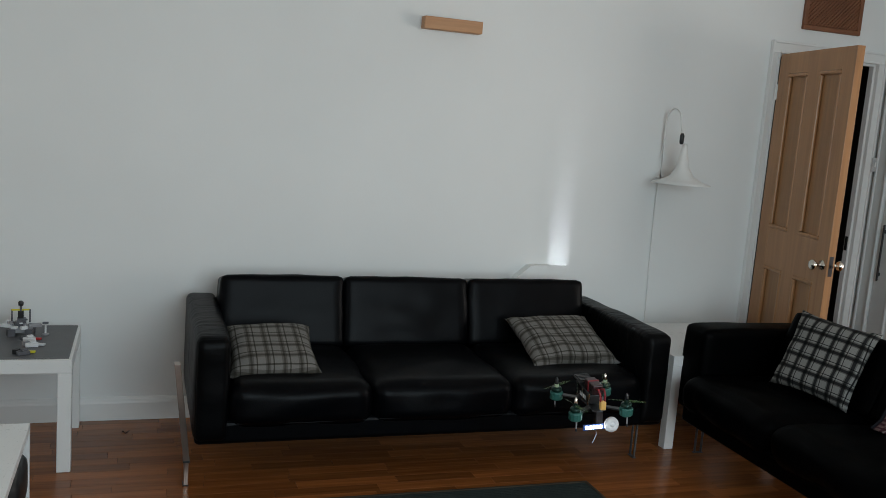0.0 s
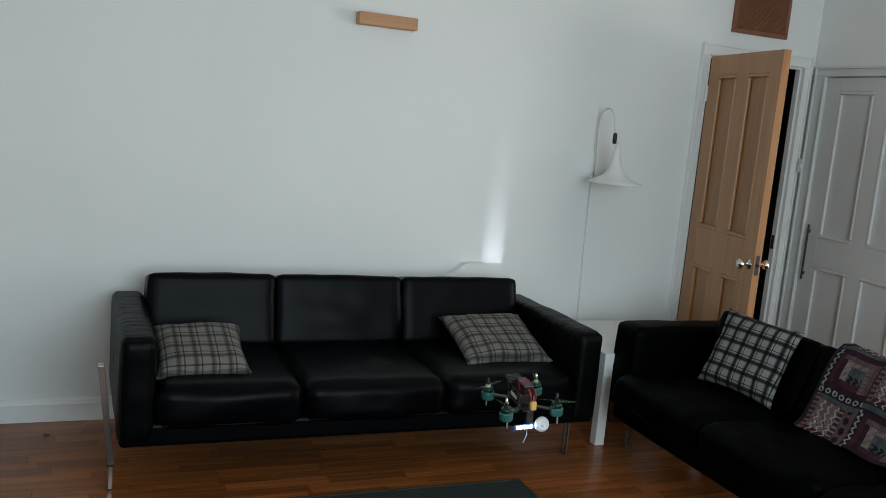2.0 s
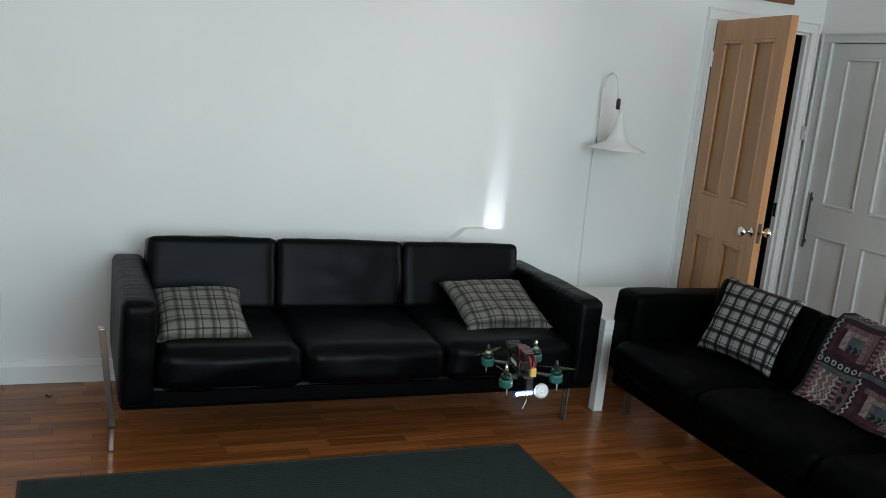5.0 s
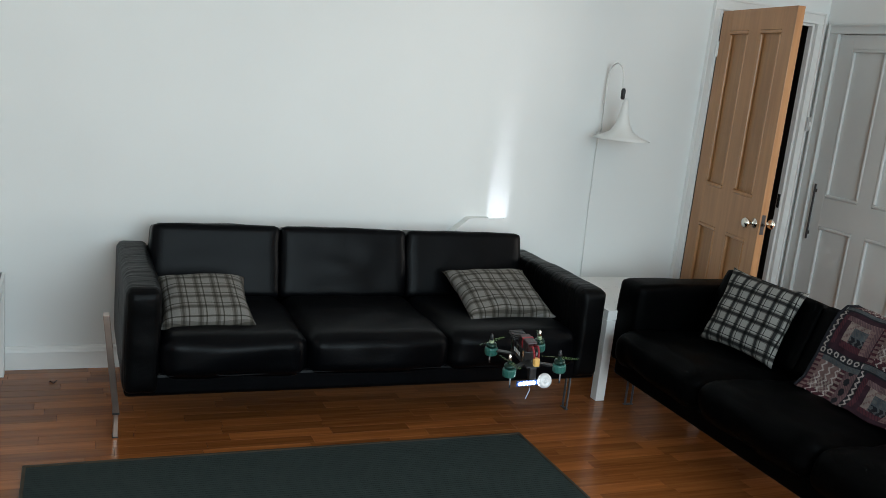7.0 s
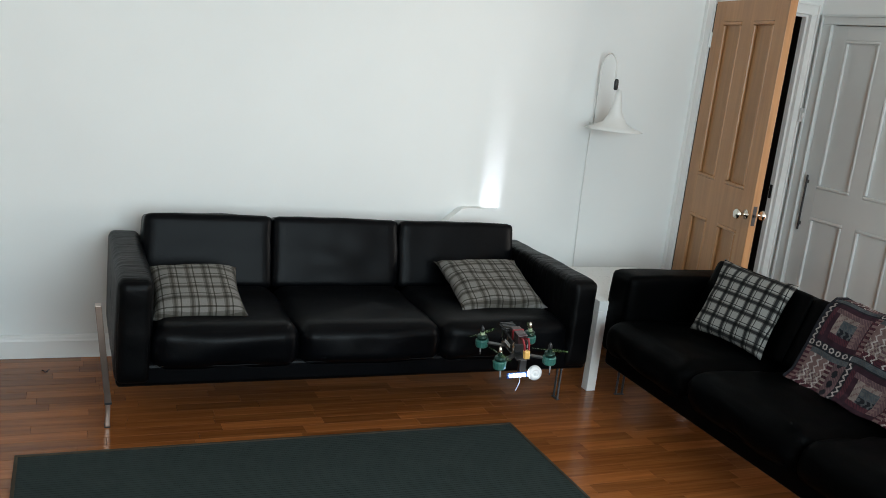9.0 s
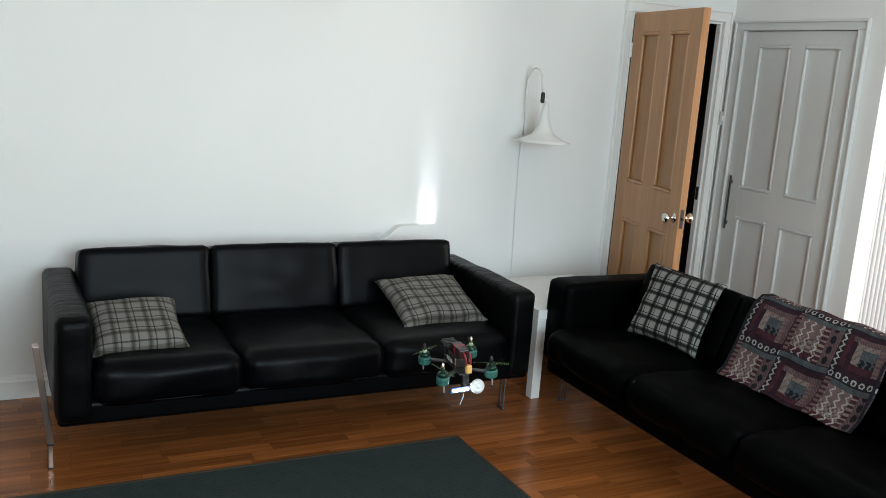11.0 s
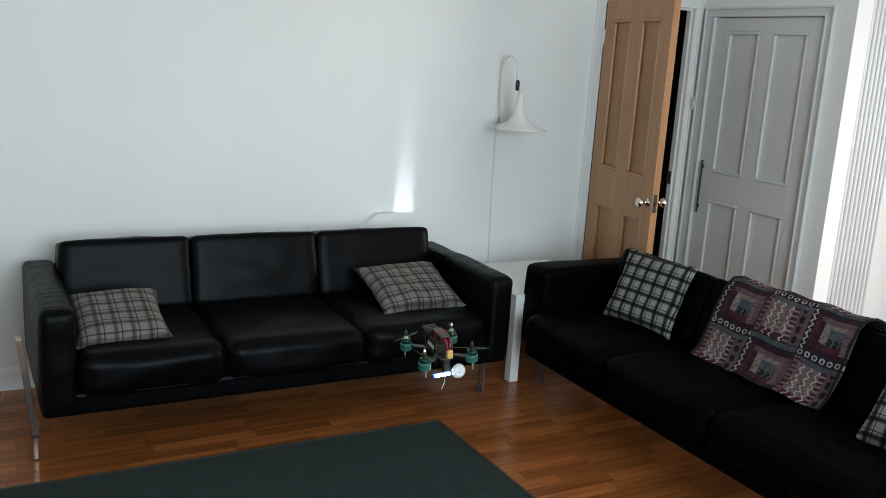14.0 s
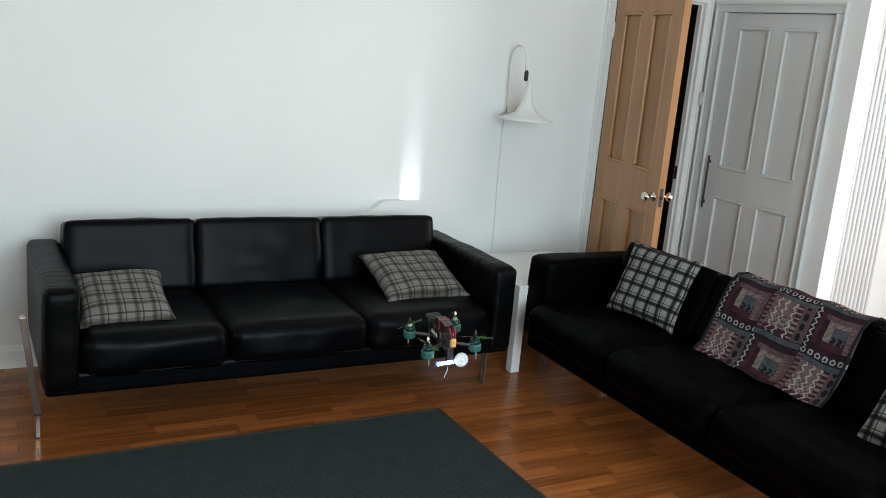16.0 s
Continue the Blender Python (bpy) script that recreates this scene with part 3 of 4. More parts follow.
scatter(frame_pose((-0.980, -0.658, 0.502), (1, 0.02, 0.0), (0.0, 0.32, 0.115)), 0.375, 0.355, 0.115, PLAID, "grey and olive plaid cushion leaning on the black sofa", 1.0)
scatter(frame_pose((0.374, -0.588, 0.517), (1, 0.03, 0.01), (-0.02, 0.34, 0.13)), 0.440, 0.385, 0.105, PLAID, "grey and olive plaid cushion lying slumped on the sofa seat", 7.0)
scatter(frame_pose((1.302, -1.243, 0.602), (0.085, -0.375, -0.017), (0.155, -0.015, 0.316)), 0.392, 0.362, 0.09, PLAID2, "black and white plaid cushion propped in the sofa corner", 13.0)
scatter(frame_pose((1.285, -2.665, 0.550), (0.20, -0.93, -0.05), (0.55, 0.10, 0.80)), 0.38, 0.38, 0.12, PLAID2, "black and white plaid cushion leaning on the sofa back", 19.0)

# ---- woven throw over the second sofa ----
K_COL = [(0.012, 0.012, 0.015), (0.050, 0.016, 0.021), (0.165, 0.130, 0.115), (0.044, 0.052, 0.060), (0.118, 0.076, 0.072), (0.024, 0.011, 0.016), (0.27, 0.24, 0.225), (0.075, 0.044, 0.049), (0.062, 0.065, 0.066)]
K_MAT = [shader("woven_wool_" + n, c, 0.95, 0, 30, 0.25, 500, 0.5, spec=0.1) for n, c in
         zip(("charcoal", "madder", "sand", "slate", "mauve", "plum", "cream", "heather", "ash"), K_COL)]


def kilim(u, v):
    """Colour number of the weave at u (along) and v (down), in centimetres: two kinds of block in a chequer, with bands between."""
    wide, high = 21.7, 20.5
    odd = (int(math.floor(u / wide)) + int(math.floor(v / high))) % 2
    a, b = u % wide, v % high
    if b < 3.2:                                   # band over each block: small rings or a slate check
        if odd:
            k = math.hypot((a % 3.4) - 1.7, b - 1.6)
            return 6 if 0.60 < k < 1.20 else 0
        if b < 0.6 or b > 2.7:
            return 0
        return 3 if (int(a * 1.1) + int(b * 1.3)) % 2 else 8
    if a < 3.0:                                   # strip down the side: zigzag or rungs
        if odd:
            return 1 if (b % 2.0) < 0.9 else (4 if a > 0.5 else 5)
        z = abs((b % 2.6) - 1.3) * 1.1
        return 6 if abs(a - 0.8 - z) < 0.45 else 0
    p, q = a - 3.0, b - 3.2
    if not odd:                                   # nested square frames round a small figure
        if q < 2.2 or q > 15.1:
            return 5
        if p < 2.2:
            return 1
        if p > 16.5:
            return 7
        if q < 4.4:
            return 7
        if p < 4.4:
            return 5
        if p > 14.2:
            return 4 if (q % 1.6) < 1.0 else 7
        if q > 12.9:
            return 1
        if p < 7.4 or q < 6.4:
            return 2 if (int(p * 1.3) + int(q * 1.3)) % 4 else 4
        z = abs((q % 2.2) - 1.1)
        return 8 if abs(((p - z) % 2.8) - 1.4) < 0.5 else (3 if q < 10.0 else 0)
    if q < 2.4:
        return 8 if (int(p * 0.9)) % 3 else 3
    if p < 10.6:                                  # white zigzags on a rosy ground
        z = abs((q % 3.0) - 1.5) * 1.1
        if abs(((p - z) % 3.5) - 1.75) < 0.42:
            return 6
        if q > 14.6:
            return 1
        return 4 if q < 9.0 else (2 if (int(p) + int(q)) % 2 else 7)
    if p < 13.2:
        return 1 if (q % 2.1) < 1.2 else 2
    k = math.hypot(((q % 4.3) - 2.15) * 0.8, p - 15.7)
    return 0 if k < 1.25 else 7


def throw():
    path = [(1.222, 0.430), (1.262, 0.462), (1.308, 0.555), (1.350, 0.660), (1.385, 0.726), (1.425, 0.756), (1.480, 0.755), (1.560, 0.725), (1.625, 0.685), (1.700, 0.645), (1.728, 0.550)]
    pts = [Vector((x, 0, z)) for x, z in path]
    lens = [0.0]
    for a, b in zip(pts, pts[1:]):
        lens.append(lens[-1] + (b - a).length)
    nu, nv, width = 200, 220, 0.650
    bm = bmesh.new()
    rows = []
    for j in range(nv + 1):
        s = lens[-1] * j / nv
        k = max(i for i in range(len(lens) - 1) if lens[i] <= s + 1e-9)
        f = (s - lens[k]) / (lens[k + 1] - lens[k])
        p = pts[k].lerp(pts[k + 1], f)
        row = []
        for i in range(nu + 1):
            y = -1.640 - width * i / nu - 0.012 * math.sin(j * 0.029) * (1 if i > nu / 2 else -0.4)
            w = 0.006 * noise.noise(Vector((y * 6, s * 6, 2.0))) + 0.008
            row.append(bm.verts.new((p.x - w, y, p.z + w * 0.8 + 0.004 * math.sin(i * 0.10))))
        rows.append(row)
    for j in range(nv):
        for i in range(nu):
            fc = bm.faces.new((rows[j][i], rows[j + 1][i], rows[j + 1][i + 1], rows[j][i + 1]))
            col = kilim(i * 100 * width / nu + 0.05, 42.0 + 100 * (lens[5] - lens[-1] * j / nv))
            if col in (1, 3, 7, 8) and (i * 7 + j * 3) % 4 == 0:
                col = {1: 5, 3: 8, 7: 4, 8: 3}[col]
            fc.material_index = col
    ob = thing("woven_throw", pose(0, 0, 0), "patchwork-patterned woven throw draped over the sofa back", "throw blanket")
    cl = part("cloth", bm, K_MAT, ob, "", True)
    so = cl.modifiers.new("thickness", 'SOLIDIFY')
    so.thickness, so.offset = 0.006, 1.0
    for e in (-1.637, -1.643 - width):
        bm = tube([(p.x - 0.010, e, p.z + 0.008) for p in pts], 0.0055, 8)
        part("edge_binding", bm, K_MAT[0], ob, "dark charcoal bound edge")
    return ob


throw()

# ---- tables ----


def square_table(name, m, w, d, h, leg, top_th, label, inset=None):
    """A parsons table: thick top flush with square legs; origin at its back right corner on the floor."""
    ob = thing(name, m, label, "table")
    part("tabletop", box(-w, 0, -d, 0, h - top_th, h, 0.002), LACQ, ob)
    if inset:
        part("top_panel", box(-w + 0.012, -0.012, -d + 0.012, -0.012, h + 0.0005, h + 0.004, 0.001), inset, ob, "dark grey laminate top panel")
    for x in (-w, -leg):
        for y in (-d, -leg):
            part("leg", box(x, x + leg, y, y + leg, 0, h - top_th - 0.0005, 0.002), LACQ, ob)
    return ob


square_table("side_table", pose(1.585, -0.040, 0), 0.660, 0.66, 0.465, 0.05, 0.05, "square white lacquered side table between the two sofas")
square_table("play_table", pose(-1.742, -0.055, 0), 0.90, 0.55, 0.462, 0.052, 0.055, "white table with a dark grey top holding small toys", GREYTOP)

# low cabinet
cab = thing("low_cabinet", pose(-1.818, -1.278, 0), "white lacquered low cabinet with an open front shelf", "cabinet")
part("top", box(-0.42, 0, -1.2, 0, 0.425, 0.450, 0.002), LACQ, cab)
part("side_panel", box(-0.42, 0, -0.022, 0, 0, 0.4245, 0.002), LACQ, cab)
part("side_panel", box(-0.42, 0, -1.2, -1.178, 0, 0.4245, 0.002), LACQ, cab)
part("back_panel", box(-0.42, -0.405, -1.178, -0.022, 0.03, 0.4245), LACQ, cab)
part("shelf", box(-0.404, -0.012, -1.1775, -0.0225, 0.225, 0.243, 0.002), LACQ, cab)
part("plinth", box(-0.404, -0.02, -1.1775, -0.0225, 0.0, 0.06, 0.002), LACQ, cab)
bag = thing("black_box", pose(-1.913, -1.478, 0.2435), "rounded black plastic box inside the open cabinet shelf", "box")
part("case", soft_block(0.20, 0.26, 0.15, 10, 0.04, 0.004, 0.001), BLACK, bag, "", True).location = (0, 0, 0.077)

# ---- rug ----
rug = thing("ribbed_rug", pose(-1.625, -1.008, 0), "dark green-grey ribbed rug with a thin bound edge", "rug")
rx, ry = 1.970, 1.55
bm = bmesh.new()
n_rib = 98
for k in range(n_rib):
    y0 = -0.012 - (ry - 0.024) * k / n_rib
    y1 = -0.012 - (ry - 0.024) * (k + 1) / n_rib
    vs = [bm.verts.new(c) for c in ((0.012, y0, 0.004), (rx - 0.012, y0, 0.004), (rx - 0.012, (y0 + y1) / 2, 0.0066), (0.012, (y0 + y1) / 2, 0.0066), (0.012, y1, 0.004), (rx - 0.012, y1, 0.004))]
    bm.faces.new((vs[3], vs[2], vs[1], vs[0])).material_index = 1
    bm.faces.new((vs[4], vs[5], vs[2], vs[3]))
part("ribbed_cover", bm, [RUG, RUGSHADE], rug)["kind"] = "stuff"
part("backing", box(0.011, rx - 0.011, -ry + 0.011, -0.011, 0.0008, 0.0038), RUG, rug)
for a in ((0, rx, -0.012, 0), (0, rx, -ry, -ry + 0.012), (0, 0.012, -ry + 0.012, -0.012), (rx - 0.012, rx, -ry + 0.012, -0.012)):
    part("binding", box(a[0], a[1], a[2], a[3], 0.0005, 0.009, 0.002), RUGEDGE, rug, "brown bound edge")

# ---- column radiator ----
rad = thing("column_radiator", pose(2.815, -0.965, 0), "tall white vertical column radiator on the return wall", "radiator")
for k in range(13):
    x = 0.0375 * k
    bm = cyl(pose(x, -0.018, 0.16), 0.0130, 0.0130, 2.10, 12)
    add_cyl(bm, pose(x, 0.030, 0.16), 0.0140, 0.0140, 2.10, 12)
    part("column", bm, RADI, rad, "", False)
for z in (0.175, 2.235):
    bm = tube([(-0.02, 0.006, z), (0.47, 0.006, z)], 0.020, 14)
    part("header", bm, RADI, rad, "", True)
part("air_vent", cyl(pose(-0.022, 0.006, 2.235, 0, -90, 0), 0.013, 0.010, 0.022, 14), NICKEL, rad, "small nickel bleed valve")
bm = tube([(0.47, 0.006, 0.175), (0.505, 0.006, 0.178), (0.56, 0.004, 0.190)], 0.009, 10)
vl = part("valve", bm, DARKST, rad, "dark steel valve tail")
part("valve_cap", lathe([(0.012, 0), (0.017, 0.006), (0.017, 0.034), (0.010, 0.040)], 16, pose(0.555, 0.004, 0.172)), DARKST, vl, "", True)
for z in (0.45, 1.9):
    part("bracket", box(0.20, 0.25, 0.03, 0.10, z, z + 0.03), RADI, rad)

# ---- toys on the play table ----
GREY1 = shader("light_grey_plastic", (0.30, 0.30, 0.31), 0.35)
GREY2 = shader("dark_grey_plastic", (0.10, 0.10, 0.11), 0.35)
YEL = shader("yellow_plastic", (0.65, 0.58, 0.03), 0.35)
REDP = shader("red_plastic", (0.50, 0.03, 0.03), 0.35)
WHITEP = shader("white_plastic", (0.75, 0.75, 0.75), 0.35)
ZT = 0.4665


def bricks(parent, items):
    for nm, mt, x, y, z, sx, sy, sz, rz in items:
        bm = box(-sx / 2, sx / 2, -sy / 2, sy / 2, 0, sz, 0.0015)
        bm.transform(pose(x, y, z, 0, 0, rz))
        part(nm, bm, mt, parent)


toy = thing("toy_vehicle_model", pose(-1.968, -0.225, ZT), "grey plastic brick model with a black and yellow pilot seat", "toy")
bricks(toy, [("chassis", GREY1, 0, 0, 0.014, 0.085, 0.06, 0.020, 12), ("wheel_block", GREY2, -0.035, -0.03, 0.0, 0.03, 0.025, 0.03, 25), ("wheel_block", GREY2, 0.035, -0.03, 0.0, 0.03, 0.025, 0.03, -10),
             ("wheel_block", GREY2, -0.03, 0.03, 0.0, 0.03, 0.025, 0.03, 5), ("wheel_block", GREY2, 0.035, 0.03, 0.0, 0.03, 0.025, 0.03, 40), ("wing_plate", WHITEP, -0.052, -0.005, 0.034, 0.045, 0.03, 0.012, -20),
             ("wing_plate", GREY1, 0.055, -0.01, 0.036, 0.05, 0.028, 0.012, 18), ("canopy_block", GREY2, 0.002, 0.005, 0.034, 0.035, 0.04, 0.035, 8), ("tile", WHITEP, 0.015, -0.04, 0.032, 0.025, 0.02, 0.012, 33),
             ("tile", WHITEP, -0.02, -0.038, 0.034, 0.02, 0.022, 0.010, -28), ("seat_block", BLACK, -0.002, 0.012, 0.069, 0.022, 0.02, 0.030, 0)])
part("pilot_head", lathe([(0.004, 0), (0.010, 0.004), (0.011, 0.018), (0.006, 0.024)], 14, pose(-0.002, 0.012, 0.118)), BLACK, toy, "black round head", True)
tr = random.Random(11)
for k in range(16):
    a, r = tr.random() * 6.28, 0.018 + 0.045 * tr.random()
    sx, sy, sz = 0.010 + 0.018 * tr.random(), 0.008 + 0.010 * tr.random(), 0.006 + 0.012 * tr.random()
    bricks(toy, [("plate", (GREY1, GREY2, GREY2, BLACK, WHITEP)[k % 5], r * math.cos(a), 0.7 * r * math.sin(a), 0.028 + 0.026 * tr.random(), sx, sy, sz, 180 * tr.random())])
part("neck", cyl(pose(-0.002, 0.012, 0.098), 0.005, 0.005, 0.022, 10), GREY2, toy)
bricks(toy, [("crossbar", YEL, -0.002, 0.012, 0.100, 0.072, 0.007, 0.007, 4)])
for x, z in ((-0.036, 0.05), (0.033, 0.05)):
    part("post", cyl(pose(x, 0.012, z), 0.0035, 0.0035, 0.056, 8), GREY2, toy)
stand = thing("toy_stand", pose(-1.872, -0.235, ZT), "small dark toy lamp post beside the brick model", "toy")
part("foot", lathe([(0.015, 0), (0.015, 0.005), (0.004, 0.008)], 14), GREY1, stand, "", True)
part("post", cyl(pose(0, 0, 0.008), 0.004, 0.004, 0.040, 10), WHITEP, stand)
part("cap", box(-0.012, 0.012, -0.006, 0.006, 0.048, 0.056, 0.002), GREY2, stand)
for (x, y, rz, mts, lab) in ((-1.925, -0.330, 12, (WHITEP, GREY2, REDP), "loose white and red toy bricks on the grey top"), (-1.905, -0.420, 5, (WHITEP, GREY1, WHITEP), "small white toy brick box on the grey top"),
                             (-1.925, -0.535, 20, (GREY2, BLACK, YEL), "tiny dark toy car at the table edge"), (-2.130, -0.350, 40, (WHITEP, GREY1, GREY1), "loose white toy bricks on the grey top")):
    tb = thing("toy_bricks", pose(x, y, ZT, 0, 0, rz), lab, "toy", "loose toys")
    bricks(tb, [("brick", mts[0], 0, 0, 0, 0.048, 0.030, 0.014, 0), ("brick", mts[1], -0.020, 0.018, 0, 0.024, 0.018, 0.018, 35), ("brick", mts[2], 0.034, 0.012, 0, 0.03, 0.016, 0.008, -25), ("brick", mts[0], 0.004, 0.002, 0.0142, 0.022, 0.018, 0.009, 15)])
bk = thing("red_book", pose(-2.185, -0.105, ZT), "thin reddish book standing at the wall on the table", "book")
part("cover", box(-0.03, 0.03, -0.010, 0.010, 0, 0.115, 0.002), shader("faded_red_card", (0.36, 0.16, 0.15), 0.7), bk)

lf = thing("dry_leaf", pose(-1.541, -0.192, 0.002), "tiny curled dry brown leaf on the floor", "leaf")
bm = bmesh.new()
ring = [bm.verts.new((0.014 * math.cos(a) * (1 + 0.35 * math.sin(3 * a)), 0.009 * math.sin(a), 0.004 + 0.006 * math.sin(2 * a + 1))) for a in [2 * math.pi * k / 14 for k in range(14)]]
cv = bm.verts.new((0, 0, 0.0))
for k in range(14):
    bm.faces.new((ring[k], ring[(k + 1) % 14], cv))
lfm = part("blade", bm, shader("dry_leaf_brown", (0.07, 0.025, 0.012), 0.8), lf)
lfm.modifiers.new("thickness", 'SOLIDIFY').thickness = 0.0012

# ---- racing quadcopter ----
CARBON = shader("carbon_fibre", (0.014, 0.014, 0.015), 0.35, 0, 40, 0.4, 300, 0.1)
TEAL = shader("teal_printed_guard", (0.020, 0.105, 0.085), 0.45, 0, 20, 0.15, 400, 0.2)
DKGREEN = shader("dark_green_anodised", (0.010, 0.035, 0.026), 0.3, 0.5)
PALEG = shader("pale_green_collar", (0.38, 0.46, 0.30), 0.4)
BATT = shader("maroon_battery_wrap", (0.026, 0.008, 0.010), 0.3)
REDW = shader("red_silicone_wire", (0.22, 0.012, 0.018), 0.4)
XT = shader("yellow_connector", (0.72, 0.42, 0.12), 0.4)
LED = shader("lit_white_led", (0.9, 0.9, 0.95), 0.4, emit=(0.82, 0.90, 1.0, 30.0))
PCB = shader("blue_circuit_board", (0.02, 0.06, 0.20), 0.4)
PROP = bpy.data.materials.new("translucent_green_blade")
PROP.use_nodes = True
pb = PROP.node_tree.nodes["Principled BSDF"]
pb.inputs["Base Color"].default_value, pb.inputs["Roughness"].default_value = (0.10, 0.17, 0.06, 1), 0.35
pb.inputs["Alpha"].default_value = 0.22


def quadcopter(m):
    ob = thing("quadcopter_drone", m, "black racing quadcopter hovering with lit white light strip", "drone")
    ch = part("bottom_plate", box(-0.075, 0.080, -0.024, 0.024, -0.004, 0.0, 0.001), CARBON, ob)
    part("top_plate", box(-0.085, 0.050, -0.022, 0.022, 0.042, 0.045, 0.001), CARBON, ob)
    part("camera_plate", box(-0.100, -0.035, -0.026, 0.026, 0.052, 0.058, 0.003), CARBON, ob, "ribbed black top plate")
    for k in range(5):
        part("plate_rib", box(-0.098 + 0.013 * k, -0.091 + 0.013 * k, -0.024, 0.024, 0.0582, 0.0625, 0.001), BLACK, ob)
    for x in (-0.070, -0.020, 0.030):
        for y in (-0.020, 0.020):
            part("standoff", cyl(pose(x, y, 0.0), 0.0033, 0.0033, 0.042, 10), NICKEL, ob, "bright aluminium standoff")
    cm = part("camera_body", box(-0.098, -0.066, -0.016, 0.016, 0.006, 0.038, 0.003), BLACK, ob)
    part("lens", lathe([(0.011, 0), (0.011, 0.010), (0.008, 0.014), (0.003, 0.014)], 18, pose(-0.098, 0, 0.022, 0, -90, 0)), DARKST, cm, "", True)
    part("lens_ring", lathe([(0.0135, 0), (0.0135, 0.003), (0.0105, 0.004)], 18, pose(-0.098, 0, 0.022, 0, -90, 0)), NICKEL, cm, "", True)
    part("electronics", box(-0.050, 0.035, -0.017, 0.017, 0.004, 0.036, 0.003), BLACK, ob)
    tx = bmesh.new()
    for k in range(4):
        add_box(tx, -0.040 + 0.014 * k, -0.031 + 0.014 * k, -0.0245, -0.0235, 0.012, 0.026)
    part("brand_mark_bars", tx, WHITEP, ob)
    bt = part("battery", box(-0.020, 0.062, -0.018, 0.018, 0.046, 0.080, 0.004), BATT, ob, "dark maroon battery pack")
    part("strap", box(0.010, 0.020, -0.020, 0.020, 0.044, 0.082, 0.002), REDW, bt, "red battery strap")
    for y in (-0.007, 0.007):
        part("wire", tube([(0.060, y, 0.066), (0.085, y * 1.4, 0.076), (0.098, y * 1.2, 0.060), (0.100, y, 0.040)], 0.0035, 8), REDW, bt)
    part("connector", box(0.092, 0.110, -0.010, 0.010, 0.012, 0.042, 0.004), XT, bt, "yellow power connector")
    for sx in (-1, 1):
        for sy in (-1, 1):
            cx, cy = 0.090 * sx, 0.090 * sy
            a, e = Vector((0.035 * sx, 0.012 * sy, -0.002)), Vector((cx, cy, -0.002))
            d = e - a
            bm = box(0, d.length, -0.010, 0.010, -0.0025, 0.0025, 0.001)
            bm.transform(Matrix.Translation(a) @ Matrix.Rotation(math.atan2(d.y, d.x), 4, 'Z'))
            arm = part("arm", bm, CARBON, ob)
            gd = lathe([(0.020, -0.020), (0.0225, -0.017), (0.0235, 0.004), (0.021, 0.008), (0.012, 0.009)], 12, pose(cx, cy, 0))
            part("guard", gd, TEAL, arm, "teal printed motor guard")
            mo = part("motor", lathe([(0.0165, 0.009), (0.0190, 0.012), (0.0190, 0.018), (0.0165, 0.023), (0.009, 0.025)], 20, pose(cx, cy, 0)), DKGREEN, ob, "", True)
            part("collar", cyl(pose(cx, cy, 0.025), 0.0085, 0.0075, 0.010, 16), PALEG if sx < 0 else DKGREEN, mo)
            nut = lathe([(0.0068, 0.035), (0.0068, 0.042), (0.0058, 0.050), (0.0028, 0.057), (0.0008, 0.059)], 16, pose(cx, cy, 0))
            part("prop_nut", nut, BLACK if sx * sy > 0 else NICKEL, mo, "", True)
            pr = bmesh.new()
            for s in (0, 180):
                bl = box(0.006, 0.062, -0.006, 0.006, -0.0006, 0.0006)
                for v in bl.verts:
                    v.co.y *= 1.2 if v.co.x < 0.03 else 0.55
                    v.co.z += v.co.y * 0.25
                bl.transform(pose(cx, cy, 0.031, 0, 0, s + 40 * sx + 25 * sy))
                tmp = bpy.data.meshes.new("blade")
                bl.to_mesh(tmp)
                bl.free()
                pr.from_mesh(tmp)
                bpy.data.meshes.remove(tmp)
            part("propeller", pr, PROP, mo, "thin translucent green propeller")
            part("landing_leg", cyl(pose(cx + 0.012 * sx, cy, -0.048), 0.0024, 0.0030, 0.034, 8), GREY1, arm, "short white landing leg")
            part("leg_tip", cyl(pose(cx + 0.012 * sx, cy, -0.056), 0.0030, 0.0030, 0.009, 8), BLACK, arm)
    ls = part("light_board", box(0.080, 0.084, -0.058, 0.020, -0.066, -0.046, 0.001), PCB, ob, "blue light-strip circuit board")
    part("light_bracket", box(0.060, 0.082, -0.012, 0.012, -0.056, -0.003, 0.002), CARBON, ob)
    for k in range(5):
        part("led", lathe([(0.006, 0), (0.006, 0.003), (0.0035, 0.0055), (0.0005, 0.006)], 12, pose(0.084, -0.044 + 0.012 * k, -0.056, 0, 90, 0)), LED, ls, "lit white light-emitting diode", True)
    dm = lathe([(0.006, -0.010), (0.020, -0.008), (0.026, 0.0), (0.025, 0.006), (0.018, 0.012), (0.012, 0.0135), (0.011, 0.0115), (0.007, 0.0115), (0.006, 0.015), (0.001, 0.016)], 28, pose(0.088, 0.040, -0.050, 0, 78, 0))
    part("antenna_disc", dm, WHITEP, ob, "white round antenna disc", True)
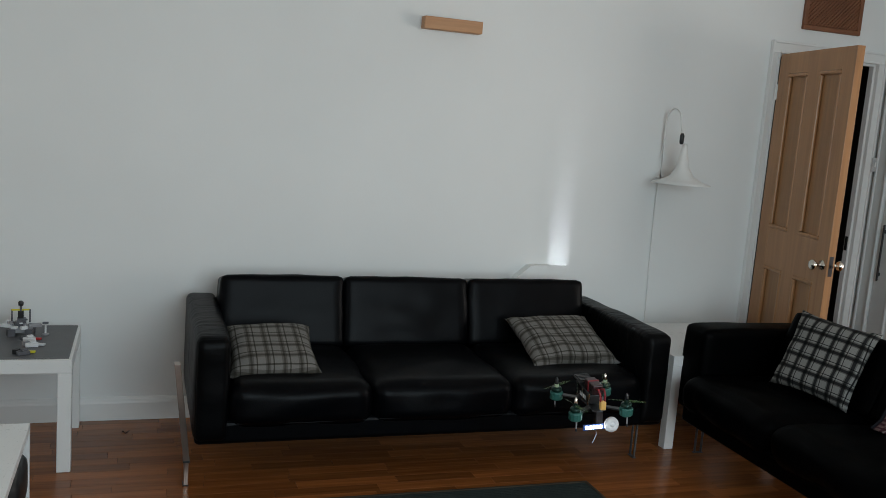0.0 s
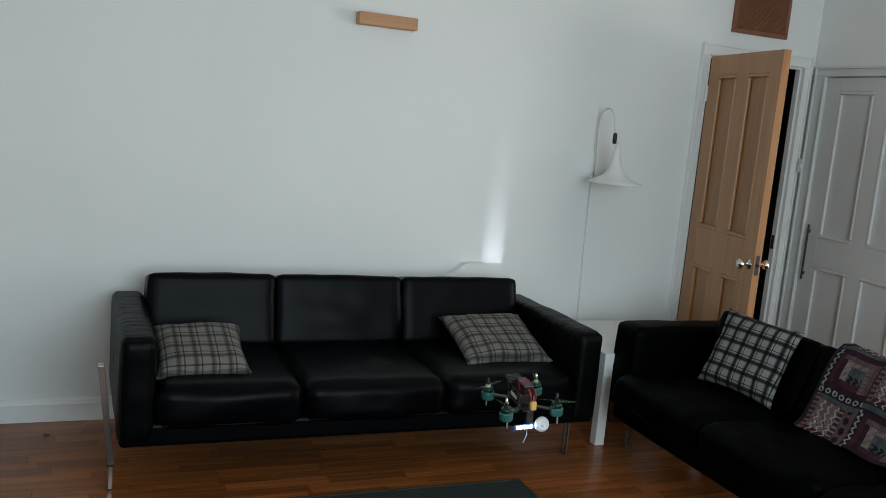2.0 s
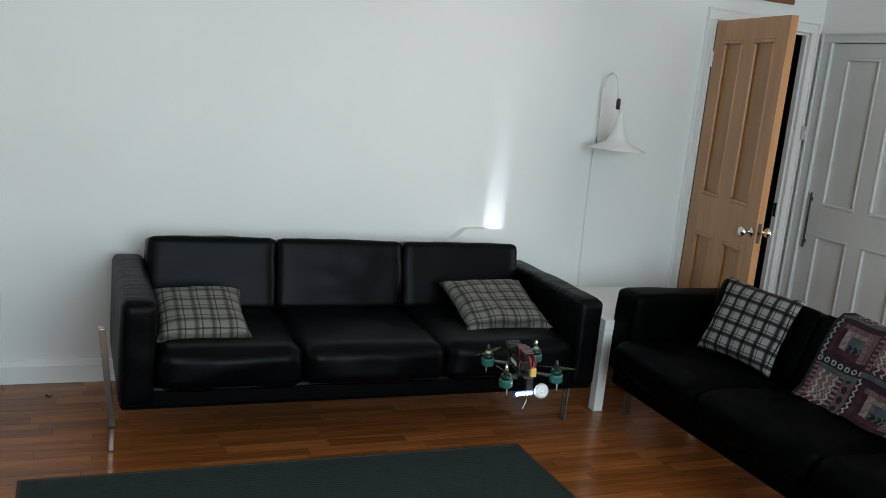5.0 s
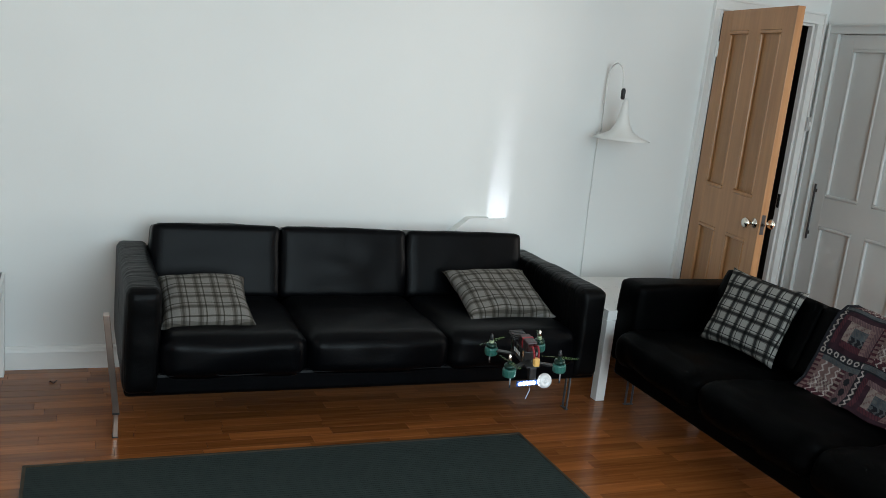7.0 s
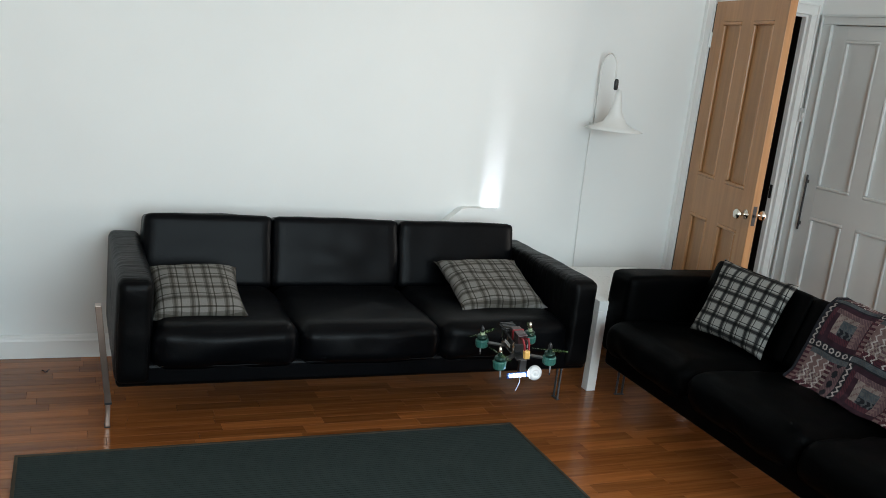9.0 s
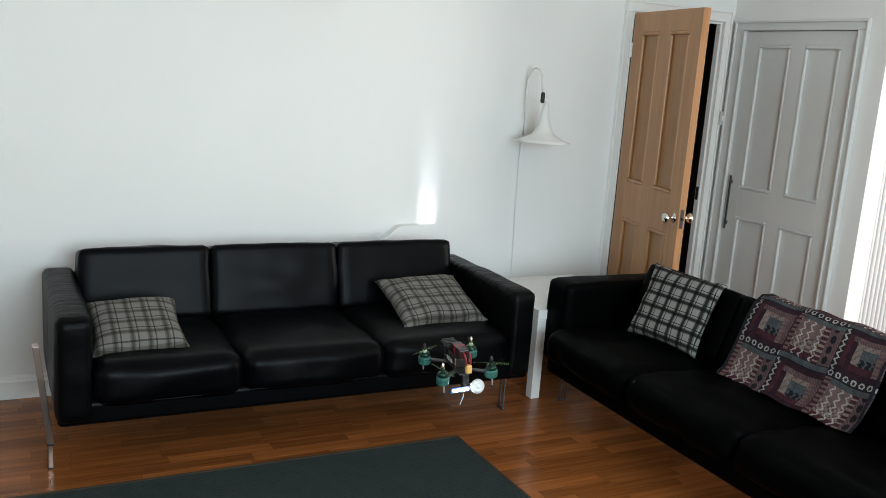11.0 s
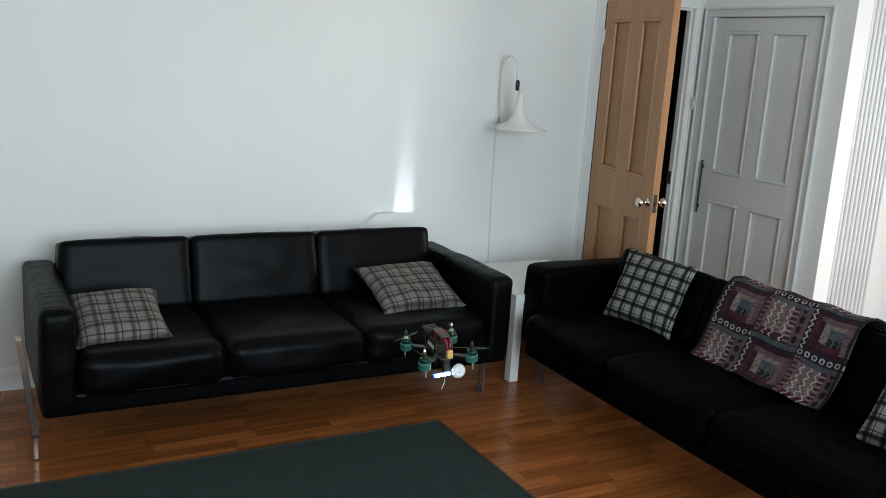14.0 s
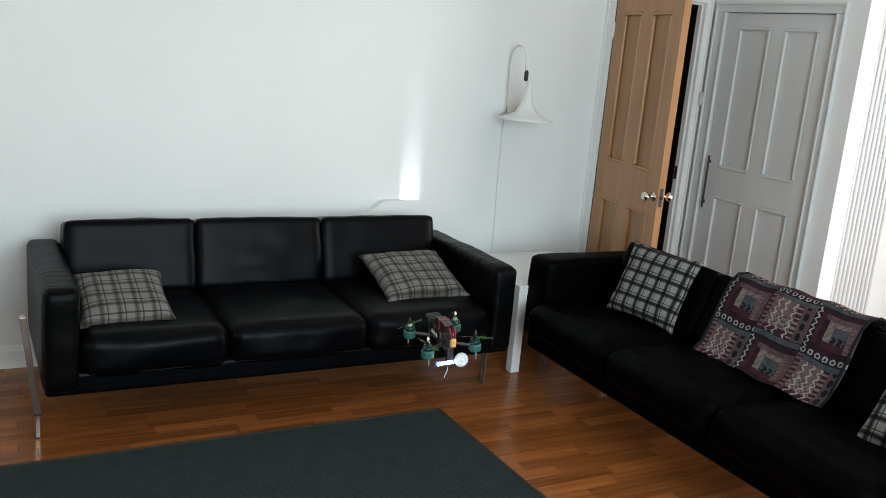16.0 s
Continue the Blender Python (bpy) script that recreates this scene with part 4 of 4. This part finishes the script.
    part("antenna_wire", tube([(0.078, -0.010, -0.064), (0.080, -0.008, -0.085), (0.074, -0.012, -0.105), (0.070, -0.016, -0.120)], 0.0014, 6), WHITEP, ob)
    return ob


quadcopter(pose(-0.035, -1.640, 0.588, 5, 4, -95))

# ---- floor strips, last ----
rnd = random.Random(4)
row_w, lens_ = 0.0685, (0.34, 0.42, 0.50)
strip_mesh = {}
for L in lens_:
    bm = box(-L / 2 + 0.0004, L / 2 - 0.0004, -row_w / 2 + 0.0004, row_w / 2 - 0.0004, -0.012, 0.0, 0.0006, 1)
    me = bpy.data.meshes.new("floor_strip")
    bm.to_mesh(me)
    bm.free()
    me.materials.append(PLANK)
    strip_mesh[L] = me
floor_ob = bpy.data.objects["floor"]
singles, rest_v, rest_f = 0, [], []
yrow = -row_w / 2
while yrow > Y_N:
    x = X_L - rnd.random() * 0.5
    while x < X_BAY:
        L = rnd.choice(lens_)
        cx = x + L / 2
        x += L
        lo, hi = max(cx - L / 2, X_L), min(cx + L / 2, X_BAY)
        if hi - lo < 0.02:
            continue
        near = -1.95 < cx < 2.1 and -2.05 < yrow
        if near and singles < 300:
            o = new("floor_strip", strip_mesh[L])
            o.location = (cx, yrow, 0)
            o.parent = floor_ob
            singles += 1
        else:
            if yrow > -0.9 and cx > X_R + 0.3:
                continue
            b = len(rest_v)
            for zz in (-0.012, 0.0):
                for xx, sy in ((lo + 0.0005, -1), (hi - 0.0005, -1), (hi - 0.0005, 1), (lo + 0.0005, 1)):
                    rest_v.append((xx, yrow + sy * (row_w / 2 - 0.0005), zz))
            rest_f += [(b + 4, b + 5, b + 6, b + 7), (b, b + 1, b + 5, b + 4), (b + 1, b + 2, b + 6, b + 5), (b + 2, b + 3, b + 7, b + 6), (b + 3, b, b + 4, b + 7)]
    yrow -= row_w
me = bpy.data.meshes.new("floor_strips_far")
me.from_pydata(rest_v, [], rest_f)
me.materials.append(PLANK2)
fs = new("floor_strips_far", me)
fs.parent = floor_ob
fs["kind"] = "stuff"
